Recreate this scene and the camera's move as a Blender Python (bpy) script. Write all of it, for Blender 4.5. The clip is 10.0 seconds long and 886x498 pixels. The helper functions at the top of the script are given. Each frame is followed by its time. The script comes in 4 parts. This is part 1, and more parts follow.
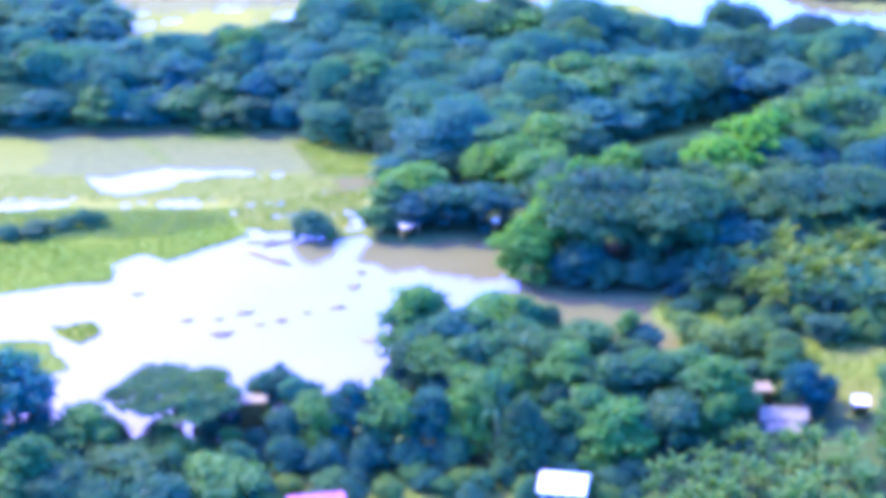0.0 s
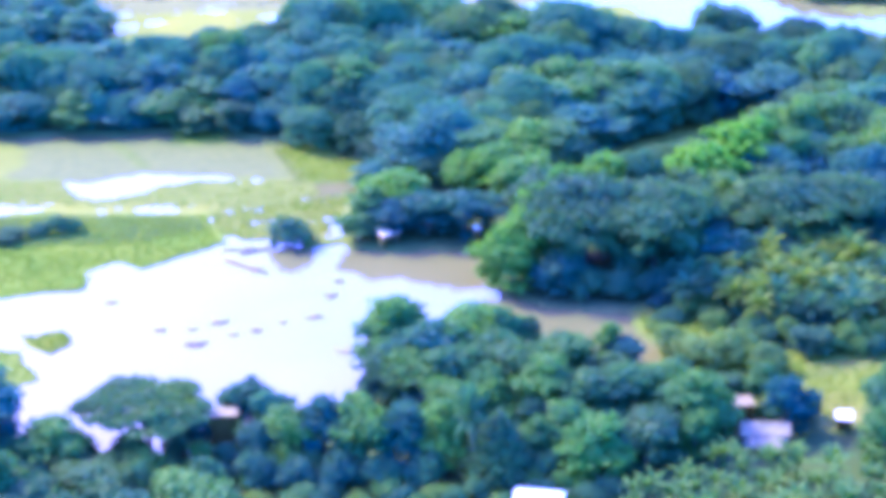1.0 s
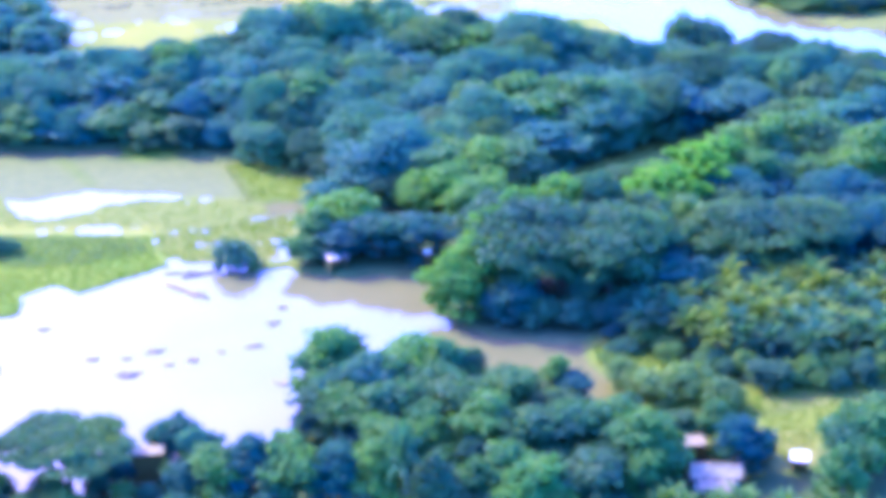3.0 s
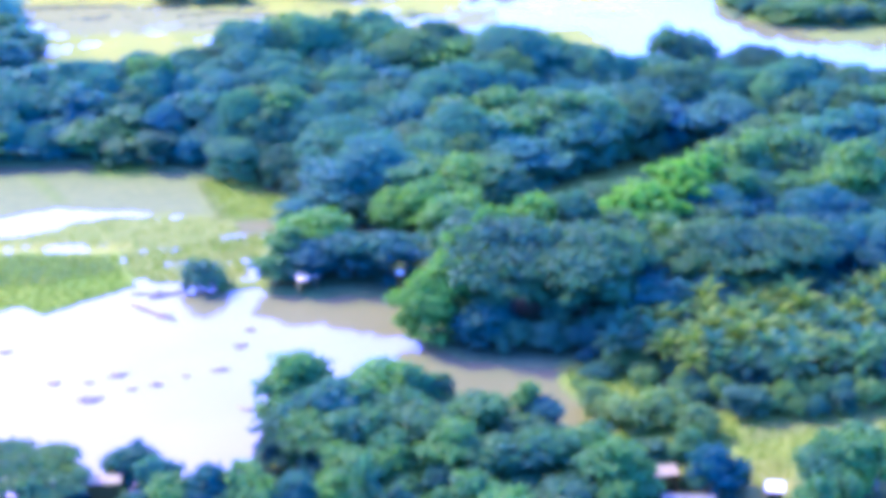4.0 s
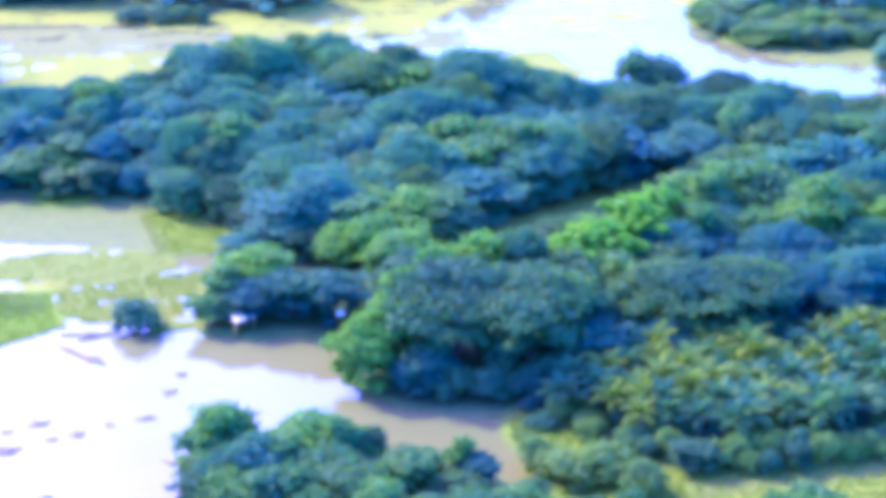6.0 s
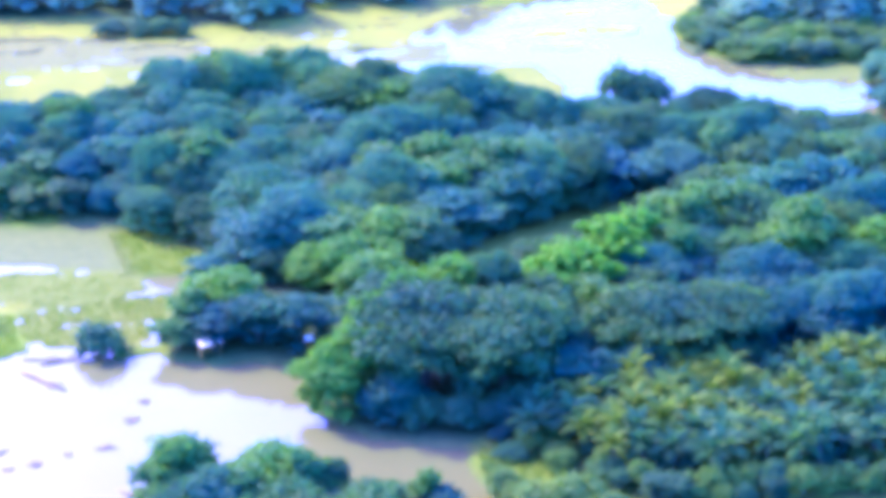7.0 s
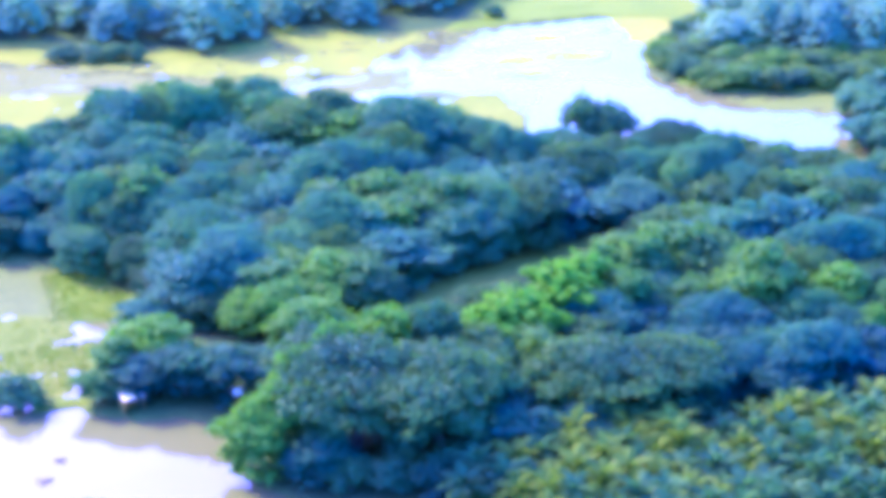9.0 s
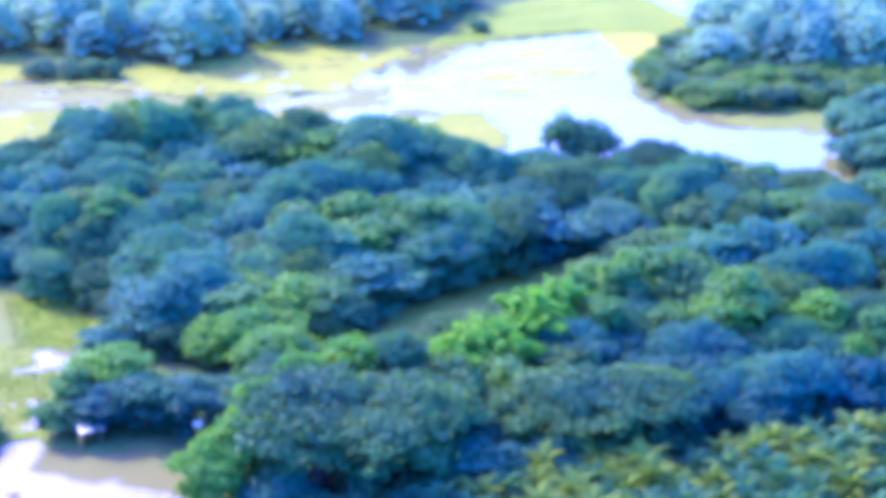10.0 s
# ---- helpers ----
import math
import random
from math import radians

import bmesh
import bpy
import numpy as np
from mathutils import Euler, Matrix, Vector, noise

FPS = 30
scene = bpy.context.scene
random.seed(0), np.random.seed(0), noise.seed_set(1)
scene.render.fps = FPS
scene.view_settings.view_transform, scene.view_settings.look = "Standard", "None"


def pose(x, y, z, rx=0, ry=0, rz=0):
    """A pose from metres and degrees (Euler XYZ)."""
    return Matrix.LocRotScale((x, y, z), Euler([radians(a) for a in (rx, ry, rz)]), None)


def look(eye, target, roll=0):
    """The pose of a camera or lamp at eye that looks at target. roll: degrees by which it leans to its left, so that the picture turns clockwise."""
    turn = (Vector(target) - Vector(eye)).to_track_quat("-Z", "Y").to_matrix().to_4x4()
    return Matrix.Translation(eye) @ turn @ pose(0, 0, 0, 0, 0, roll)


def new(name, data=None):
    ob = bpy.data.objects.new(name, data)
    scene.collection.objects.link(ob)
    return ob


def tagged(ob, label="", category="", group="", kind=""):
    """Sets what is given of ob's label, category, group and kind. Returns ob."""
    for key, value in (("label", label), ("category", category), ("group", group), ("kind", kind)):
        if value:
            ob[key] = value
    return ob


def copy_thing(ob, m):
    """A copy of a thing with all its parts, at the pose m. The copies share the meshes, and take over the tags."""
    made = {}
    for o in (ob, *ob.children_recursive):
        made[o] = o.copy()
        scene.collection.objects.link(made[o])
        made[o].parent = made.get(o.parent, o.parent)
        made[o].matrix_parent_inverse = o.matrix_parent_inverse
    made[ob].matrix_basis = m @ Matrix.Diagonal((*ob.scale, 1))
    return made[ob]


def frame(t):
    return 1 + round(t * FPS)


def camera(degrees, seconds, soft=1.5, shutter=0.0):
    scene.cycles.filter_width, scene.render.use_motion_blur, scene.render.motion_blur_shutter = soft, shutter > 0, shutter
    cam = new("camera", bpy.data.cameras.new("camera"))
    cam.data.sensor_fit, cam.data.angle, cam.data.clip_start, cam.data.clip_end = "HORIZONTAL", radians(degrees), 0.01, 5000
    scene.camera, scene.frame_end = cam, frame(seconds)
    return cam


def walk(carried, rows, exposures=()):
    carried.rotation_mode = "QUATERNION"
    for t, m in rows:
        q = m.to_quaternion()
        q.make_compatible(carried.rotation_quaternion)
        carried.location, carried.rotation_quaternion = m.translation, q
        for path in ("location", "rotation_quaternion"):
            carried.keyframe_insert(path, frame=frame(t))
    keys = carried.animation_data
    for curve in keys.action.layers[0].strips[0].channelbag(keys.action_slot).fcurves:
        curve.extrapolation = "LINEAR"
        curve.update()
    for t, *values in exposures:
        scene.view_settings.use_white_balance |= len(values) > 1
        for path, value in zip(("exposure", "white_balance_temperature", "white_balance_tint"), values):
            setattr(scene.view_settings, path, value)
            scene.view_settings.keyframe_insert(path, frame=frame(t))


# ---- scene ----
EXPOSURE, KELVIN, TINT = 1.32, 5120, 8
cam = camera(24.0, 10.0, soft=7.2)
# seconds, eye x y z, heading, pitch, roll
ROWS = [
    (0.0, -0.00, -0.00, 119.99, 0.000, -21.088, -1.907),
    (0.5, 1.64, 2.96, 119.56, -0.002, -21.107, -1.828),
    (1.0, 3.29, 5.92, 119.31, 0.015, -21.143, -1.783),
    (1.5, 5.09, 8.98, 119.04, -0.014, -21.164, -1.719),
    (2.0, 7.10, 12.21, 118.78, 0.011, -21.169, -1.678),
    (2.5, 9.18, 15.47, 118.46, 0.037, -21.182, -1.628),
    (4.0, 15.58, 26.03, 117.63, 0.090, -20.999, -1.516),
    (4.5, 17.80, 29.62, 117.46, 0.102, -20.949, -1.547),
    (5.0, 20.14, 33.20, 117.25, 0.180, -20.919, -1.547),
    (5.5, 22.57, 36.96, 117.12, 0.252, -20.894, -1.541),
    (7.0, 29.40, 48.51, 116.55, 0.411, -20.685, -1.477),
    (7.5, 31.84, 52.48, 116.44, 0.469, -20.629, -1.507),
    (8.0, 34.09, 56.49, 116.35, 0.507, -20.571, -1.499),
    (8.5, 36.40, 60.45, 116.26, 0.561, -20.519, -1.465),
    (9.0, 38.81, 64.46, 116.15, 0.612, -20.472, -1.471),
    (9.5, 41.31, 68.53, 116.09, 0.716, -20.373, -1.520),
    (10.0, 44.04, 72.81, 115.97, 0.837, -20.306, -1.506),
]
walk(cam, [(t, pose(x, y, z, 90 + pitch, 0, heading) @ pose(0, 0, 0, 0, 0, roll)) for t, x, y, z, heading, pitch, roll in ROWS],
     exposures=[(0.0, EXPOSURE, KELVIN, TINT), (10.0, EXPOSURE, KELVIN, TINT)])
# ---- light: high sun ahead in humid haze, deep blue sky behind ----
SUN_FROM = Vector((-0.66, 0.62, 0.72)).normalized()
sun = new("sun", bpy.data.lights.new("sun", "SUN"))
sun.data.energy, sun.data.angle, sun.data.color = 5.4, radians(3.0), (0.98, 0.98, 0.22)
sun.matrix_world = look(SUN_FROM * 600, (0, 0, 0))

world = bpy.data.worlds.new("sky")
scene.world = world
world.use_nodes = True
wn, wl = world.node_tree.nodes, world.node_tree.links


def sky_layer(air, dust, ozone, tint, strength):
    sky = wn.new("ShaderNodeTexSky")
    sky.sky_type, sky.sun_disc = "NISHITA", False
    sky.sun_elevation = math.asin(SUN_FROM.z)
    sky.sun_rotation = math.atan2(SUN_FROM.x, SUN_FROM.y)
    sky.air_density, sky.dust_density, sky.ozone_density, sky.altitude = air, dust, ozone, 50
    tinted = wn.new("ShaderNodeMix")
    tinted.data_type, tinted.blend_type = "RGBA", "MULTIPLY"
    tinted.inputs[0].default_value, tinted.inputs[7].default_value = 1.0, (*tint, 1)
    wl.new(sky.outputs["Color"], tinted.inputs[6])
    back = wn.new("ShaderNodeBackground")
    wl.new(tinted.outputs[2], back.inputs["Color"])
    back.inputs["Strength"].default_value = strength
    return back.outputs[0]


both = wn.new("ShaderNodeAddShader")
wl.new(sky_layer(1.5, 0.0, 6.0, (0.14, 0.47, 2.1), 0.68), both.inputs[0])
wl.new(sky_layer(0.6, 8.0, 0.5, (2.62, 1.04, 0.62), 0.078), both.inputs[1])
wl.new(both.outputs[0], wn["World Output"].inputs["Surface"])

# ---- materials ----
class Nodes:
    """A node material being written."""

    def __init__(self, name, rough=0.7):
        self.mat = bpy.data.materials.new(name)
        self.mat.use_nodes = True
        self.tree = self.mat.node_tree
        self.bsdf = self.tree.nodes["Principled BSDF"]
        self.bsdf.inputs["Roughness"].default_value = rough
        self.geo = self.tree.nodes.new("ShaderNodeNewGeometry")

    def add(self, kind, **inputs):
        node = self.tree.nodes.new(kind)
        for key, value in inputs.items():
            self.put(node.inputs[key.replace("_", " ")], value)
        return node

    def put(self, socket, value):
        if isinstance(value, bpy.types.NodeSocket):
            self.tree.links.new(value, socket)
        else:
            socket.default_value = value

    def noise(self, scale, detail=3.0, where=None):
        n = self.add("ShaderNodeTexNoise", Scale=scale, Detail=detail)
        self.put(n.inputs["Vector"], where if where is not None else self.geo.outputs["Position"])
        return n.outputs["Fac"]

    def ramp(self, fac, *stops):
        n = self.tree.nodes.new("ShaderNodeValToRGB")
        e = n.color_ramp.elements
        while len(e) < len(stops):
            e.new(0.5)
        for k, (place, colour) in zip(e, stops):
            k.position, k.color = place, (*colour, 1)
        self.put(n.inputs["Fac"], fac)
        return n.outputs["Color"]

    def mix(self, fac, a, b, how="MIX"):
        n = self.tree.nodes.new("ShaderNodeMix")
        n.data_type, n.blend_type = "RGBA", how
        for socket, value in zip((n.inputs[0], n.inputs[6], n.inputs[7]), (fac, a, b)):
            self.put(socket, (*value, 1) if isinstance(value, tuple) and len(value) == 3 else value)
        return n.outputs[2]

    def sums(self, how, a, b=0.0, clamp=False):
        n = self.tree.nodes.new("ShaderNodeMath")
        n.operation, n.use_clamp = how, clamp
        self.put(n.inputs[0], a), self.put(n.inputs[1], b)
        return n.outputs[0]

    def bump(self, height, strength, distance):
        n = self.add("ShaderNodeBump", Height=height, Strength=strength, Distance=distance)
        self.put(self.bsdf.inputs["Normal"], n.outputs["Normal"])

    def done(self, colour=None, rough=None):
        if colour is not None:
            self.put(self.bsdf.inputs["Base Color"], colour)
        if rough is not None:
            self.put(self.bsdf.inputs["Roughness"], rough)
        return self.mat


def leaf_material(name, dark, mid, light, gloss=0.6):
    """Leaves: every tree and every spray differs a little; light comes through them."""
    n = Nodes(name, gloss)
    info = n.tree.nodes.new("ShaderNodeObjectInfo").outputs["Random"]
    spray = n.geo.outputs["Random Per Island"]
    patch = n.noise(0.075, 5)
    fac = n.sums("ADD", n.sums("MULTIPLY", info, 0.13), n.sums("MULTIPLY", spray, 0.17))
    fac = n.sums("ADD", fac, n.sums("MULTIPLY", patch, 0.76))
    colour = n.ramp(fac, (0.26, dark), (0.5, mid), (0.76, light))
    n.done(colour)
    n.bsdf.inputs["Specular IOR Level"].default_value = 0.15
    trans = n.add("ShaderNodeBsdfTranslucent", Color=n.mix(1.0, colour, (1.0, 1.0, 0.55), "MULTIPLY"))
    blend = n.add("ShaderNodeMixShader", Fac=0.42)
    n.tree.links.new(n.bsdf.outputs[0], blend.inputs[1])
    n.tree.links.new(trans.outputs[0], blend.inputs[2])
    n.tree.links.new(blend.outputs[0], n.tree.nodes["Material Output"].inputs["Surface"])
    return n.mat


# bluish leaves: distance haze and blue shade put into the colour
LEAF_HAZE = leaf_material("leaf", (0.024, 0.098, 0.078), (0.045, 0.144, 0.072), (0.102, 0.220, 0.052))
# near trees: greener, with less distance haze mixed into the leaf colour
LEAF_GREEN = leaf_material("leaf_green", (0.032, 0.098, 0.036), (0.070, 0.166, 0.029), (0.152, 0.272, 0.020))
LEAF_LIME = leaf_material("leaf_lime", (0.054, 0.150, 0.028), (0.102, 0.226, 0.022), (0.170, 0.302, 0.022))
# shaded copy of the leaves: the dark of shade is in the colour
LEAF_SHADE = leaf_material("leaf_deep", (0.011, 0.062, 0.052), (0.022, 0.090, 0.050), (0.056, 0.142, 0.042))
LEAF_SHRUB = leaf_material("leaf_shrub", (0.026, 0.084, 0.050), (0.048, 0.128, 0.046), (0.100, 0.195, 0.036))
# north wood: some of the distance haze is blended into this green
LEAF_SPREAD = leaf_material("leaf_spread", (0.027, 0.098, 0.062), (0.054, 0.152, 0.056), (0.118, 0.238, 0.040))
# far woods: the paleness of haze is part of this leaf colour
LEAF_FAR_HAZE = leaf_material("leaf_far", (0.095, 0.205, 0.140), (0.185, 0.315, 0.135), (0.310, 0.430, 0.120))
LEAF_PALE = leaf_material("leaf_pale", (0.14, 0.20, 0.040), (0.20, 0.26, 0.045), (0.27, 0.32, 0.050))
LEAF_PLUME = leaf_material("leaf_plume", (0.064, 0.19, 0.016), (0.132, 0.298, 0.017), (0.215, 0.38, 0.022))
LEAF_OLIVE = leaf_material("leaf_olive", (0.026, 0.076, 0.038), (0.052, 0.122, 0.032), (0.112, 0.192, 0.025))
LEAF_SCRUB = leaf_material("leaf_scrub", (0.060, 0.132, 0.030), (0.108, 0.195, 0.028), (0.180, 0.255, 0.028))
FROND = leaf_material("frond", (0.030, 0.092, 0.042), (0.056, 0.140, 0.036), (0.105, 0.20, 0.028))
FROND_DRY = leaf_material("frond_dry", (0.070, 0.130, 0.016), (0.125, 0.190, 0.017), (0.210, 0.255, 0.021))
BANANA = leaf_material("banana_leaf", (0.050, 0.118, 0.022), (0.086, 0.172, 0.020), (0.142, 0.230, 0.020))


def bark_material():
    n = Nodes("bark", 0.9)
    grain = n.noise(6.0, 5)
    n.bump(grain, 0.5, 0.05)
    return n.done(n.ramp(grain, (0.3, (0.055, 0.055, 0.028)), (0.6, (0.115, 0.110, 0.060)), (0.8, (0.19, 0.18, 0.10))))


BARK = bark_material()


def ground_material():
    n = Nodes("ground", 0.9)
    cover = n.tree.nodes.new("ShaderNodeVertexColor")
    cover.layer_name = "cover"
    split = n.tree.nodes.new("ShaderNodeSeparateColor")
    n.tree.links.new(cover.outputs["Color"], split.inputs["Color"])
    lush, straw, wet = split.outputs["Red"], split.outputs["Green"], split.outputs["Blue"]
    fine, broad, tuft = n.noise(1.6, 4), n.noise(0.09, 4), n.noise(0.45, 5)
    rough_grass = n.ramp(fine, (0.3, (0.024, 0.044, 0.014)), (0.7, (0.046, 0.070, 0.022)))
    meadow = n.mix(tuft, n.ramp(fine, (0.25, (0.070, 0.114, 0.008)), (0.75, (0.112, 0.158, 0.012))), n.ramp(broad, (0.35, (0.066, 0.118, 0.008)), (0.62, (0.158, 0.18, 0.015))))
    dry = n.mix(tuft, n.ramp(fine, (0.25, (0.15, 0.15, 0.018)), (0.75, (0.22, 0.212, 0.028))), n.ramp(broad, (0.35, (0.25, 0.222, 0.022)), (0.65, (0.16, 0.178, 0.018))))
    mud = n.ramp(n.sums("ADD", n.sums("MULTIPLY", fine, 0.4), n.sums("MULTIPLY", tuft, 0.6)), (0.35, (0.088, 0.094, 0.024)), (0.7, (0.150, 0.148, 0.036)))
    colour = n.mix(lush, rough_grass, meadow)
    colour = n.mix(straw, colour, dry)
    colour = n.mix(n.sums("MULTIPLY", wet, 0.75), colour, mud)
    n.bump(n.sums("ADD", fine, n.sums("MULTIPLY", tuft, 2.0)), 0.6, 0.12)
    n.bsdf.inputs["Specular IOR Level"].default_value = 0.06
    return n.done(colour, n.sums("SUBTRACT", 0.92, n.sums("MULTIPLY", wet, 0.2)))


GROUND = ground_material()


def water_material():
    n = Nodes("flood_water", 0.06)
    silt = n.noise(0.035, 4)
    drift = n.add("ShaderNodeMapping", Vector=n.geo.outputs["Position"], Scale=(0.25, 1.1, 1.0), Rotation=(0, 0, 0.25)).outputs[0]
    ripple = n.noise(0.9, 3, drift)
    n.bump(ripple, 0.10, 0.02)
    n.bsdf.inputs["IOR"].default_value = 1.333
    n.bsdf.inputs["Specular IOR Level"].default_value = 0.75
    n.bsdf.inputs["Specular Tint"].default_value = (1.0, 0.76, 0.40, 1)
    return n.done(n.ramp(silt, (0.3, (0.105, 0.101, 0.030)), (0.7, (0.132, 0.123, 0.037))))


WATER = water_material()


def plain_material(name, low, high, rough=0.6, scale=3.0, metal=0.0):
    n = Nodes(name, rough)
    n.bsdf.inputs["Metallic"].default_value = metal
    n.bsdf.inputs["Specular IOR Level"].default_value = 0.2
    grain = n.noise(scale, 5)
    n.bump(n.noise(scale * 8, 2), 0.15, 0.01)
    return n.done(n.ramp(grain, (0.3, low), (0.7, high)))


WHITE_SHEET = plain_material("white_roof_sheet", (0.72, 0.66, 0.56), (0.84, 0.78, 0.68), 0.35, 0.8)
CREAM_SHEET = plain_material("cream_roof_sheet", (0.80, 0.60, 0.32), (0.90, 0.70, 0.42), 0.5, 0.8)
GREY_SHEET = plain_material("grey_roof_sheet", (0.17, 0.135, 0.055), (0.27, 0.21, 0.085), 0.75, 0.9)
RED_SHEET = plain_material("pink_roof_sheet", (0.50, 0.13, 0.17), (0.66, 0.22, 0.27), 0.5, 0.8)
PLASTER = plain_material("plaster", (0.30, 0.25, 0.15), (0.40, 0.34, 0.21), 0.85, 1.2)
TIMBER = plain_material("weathered_timber", (0.12, 0.080, 0.012), (0.22, 0.155, 0.026), 0.95, 5.0)
DARK_GLASS = plain_material("dark_opening", (0.02, 0.022, 0.025), (0.035, 0.04, 0.045), 0.2, 2.0)
REED = leaf_material("grass_blade", (0.11, 0.18, 0.010), (0.16, 0.235, 0.013), (0.22, 0.28, 0.020), 0.8)

# ---- plan of the land, metres ----
LAKE = [(-139, 385), (-84, 379), (-47, 379), (-36, 376), (-27, 370), (-14, 364), (-11, 352), (-13, 343), (-13, 328), (-13, 320), (-12, 315), (9, 313), (10, 296), (18, 289), (30, 285), (37, 284), (33, 278), (24, 275), (17, 274), (9, 270), (1, 263), (-6, 257), (-12, 251), (-22, 247), (-33, 243), (-44, 246), (-53, 250), (-68, 254), (-99, 257)]
PADDY = [(-139, 383), (-58, 375), (-36, 376), (-27, 368), (-22, 350), (-32, 352), (-49, 356), (-60, 352), (-79, 355), (-132, 361)]
PADDY_EDGE = [(-138, 382), (-76, 375), (-73, 371), (-73, 361), (-77, 355), (-132, 362)]
DRY_PALMS = [(45, 288), (51, 297), (65, 299), (83, 303), (98, 308), (95, 296), (67, 286), (60, 278), (47, 277)]
WEST_WOOD = [(-137, 458), (-74, 455), (-74, 469), (-85, 494), (-148, 503)]
FAR_STRIP = [(77, 486), (93, 487), (128, 480), (165, 477), (159, 455), (124, 458), (90, 460), (84, 467)]
FAR_STREAK_B = [(32, 483), (47, 486), (58, 481), (63, 474), (50, 474), (36, 478)]
FAR_STREAK_C = [(38, 501), (53, 507), (70, 511), (71, 507), (58, 501), (41, 497)]
SHORE_LAND = [(-78, 250), (-53, 245), (-34, 239), (-22, 233), (-21, 223), (-72, 226)]
BANANA_PATCH = [(24, 221), (26, 226), (35, 233), (45, 233), (54, 233), (64, 227), (60, 213), (23, 214)]
CHANNEL_END = [(20, 288), (29, 287), (32, 281), (34, 273), (35, 267), (31, 267), (26, 270), (20, 274)]
COPSE_LAND = [(-6, 257), (8, 269), (17, 268), (26, 264.5), (33, 259), (41, 252), (41, 244), (37, 240), (25, 232), (7, 233), (3, 245)]
UNDER_TREE = [(-36, 242), (-28, 244), (-19, 245), (-7, 241), (-7, 232), (-22, 233), (-33, 235)]
FOREST_W = [(-130, 434), (-93, 430), (-70, 430), (-67, 437), (-73, 452), (-136, 456)]
PADDY_LUSH = [(-46, 379), (-38, 378), (-36, 371), (-46, 372)]
TRIANGLE = [(-28, 368), (-19, 368), (-12, 358), (-12, 348), (-22, 348)]
OLIVE = [(-132, 363), (-64, 353), (-60, 346), (-56, 343), (-48, 346), (-45, 349), (-39, 351.6), (-33, 351), (-22, 349), (-16, 343), (-21, 338), (-29, 335), (-36, 335), (-39, 336), (-51, 337), (-65, 339), (-76, 338), (-126, 342)]
MEADOW = [(-125, 340), (-75, 335), (-63, 336), (-46, 334), (-36, 333), (-34, 325), (-32, 320), (-37, 315), (-44, 310), (-49, 313), (-53, 309), (-51, 301), (-58, 301), (-69, 298), (-113, 300)]
REEDY = [(-36, 334), (-22, 339), (-14, 343), (-12, 338), (-15, 323), (-21, 320), (-29, 321), (-34, 325)]
ISLET = [(-59, 285), (-52, 286), (-50, 281), (-53, 277), (-56, 280)]
PADDOCK = [(-91, 283), (-58, 279), (-53, 269), (-58, 265), (-86, 266)]
BUND_A = [(-19, 320), (-13, 321), (-13, 318), (-19, 317)]
BUND_B = [(-58, 375), (-57, 374), (-49, 359), (-50, 359)]
BUND_C = [(-28, 367), (-27, 367), (-21, 349), (-22, 349)]
GAP_WATER = [(-14, 349), (-8, 346), (5, 348), (8, 342), (-2, 340), (-12, 341)]
LANE = [(32, 358), (38, 362), (47, 370), (59, 376), (60, 373), (49, 365), (43, 357), (36, 351), (32, 351)]
LANE_B = [(50, 263), (59, 267), (76, 271), (93, 275), (92, 270), (75, 267), (60, 264), (51, 261)]
FAR_LAKE = [(-115, 500), (-55, 497), (-47, 493), (-27, 487), (-13, 479), (9, 476), (18, 480), (23, 495), (29, 503), (36, 510), (53, 518), (72, 525), (76, 521), (77, 499), (77, 488), (78, 475), (85, 461), (90, 459), (115, 458), (109, 444), (112, 429), (111, 413), (99, 409), (93, 420), (91, 430), (84, 432), (56, 434), (31, 433), (-12, 444), (-44, 443), (-97, 443)]
FAR_SHORE = [(-59, 447), (-55, 458), (-47, 460), (-34, 454), (-42, 435), (-54, 433)]
FAR_MEAD_W = [(-90, 468), (-48, 470), (-41, 472), (-23, 476), (-12, 474), (-20, 457), (-16, 436), (-90, 436)]
FAR_MEAD_M = [(-11, 478), (6, 478), (14, 470), (25, 458), (30, 448), (24, 432), (-16, 436), (-16, 458)]
FAR_YELLOW_E = [(73, 522), (84, 524), (86, 505), (80, 497), (76, 501)]
FAR_SCRUB_E = [(79, 488), (83, 500), (88, 512), (96, 520), (104, 516), (104, 482), (84, 478)]
FIELD_BAND = [(-126, 344), (-65, 341), (-36, 337), (-36, 331), (-63, 334), (-126, 338)]
FIELD_SCRUB = [(-90, 334), (-63, 335), (-37, 333), (-35, 325), (-45, 321), (-63, 320), (-90, 318)]
FAR_MEAD = [(23, 460), (33, 463), (36, 457), (41, 466), (46, 464), (52, 447), (51, 439), (26, 436)]
FAR_BAR = [(29, 466), (37, 465), (38, 460), (30, 461)]
FAR_STREAK = [(48, 491), (60, 495), (71, 493), (70, 487), (58, 485), (48, 486)]
FAR_SHOAL = [(30, 512), (52, 518), (70, 520), (75, 500), (66, 482), (48, 474), (30, 474)]
FAR_FLAT = [(-114, 495), (-46, 490), (-16, 478), (9, 474), (22, 484), (29, 483), (29, 467), (5, 465), (-27, 469), (-109, 470)]
FAR_WEST = [(-72, 451), (-71, 461), (-58, 438), (-59, 433)]
FAR_ISLE = [(-59, 457), (-53, 469), (-43, 467), (-41, 447), (-45, 436), (-55, 437)]
FAR_POND = [(85, 563), (111, 561), (105, 538), (96, 533), (89, 541)]
FAR_GREEN_POND = [(90, 457), (115, 457), (108, 443), (97, 446)]
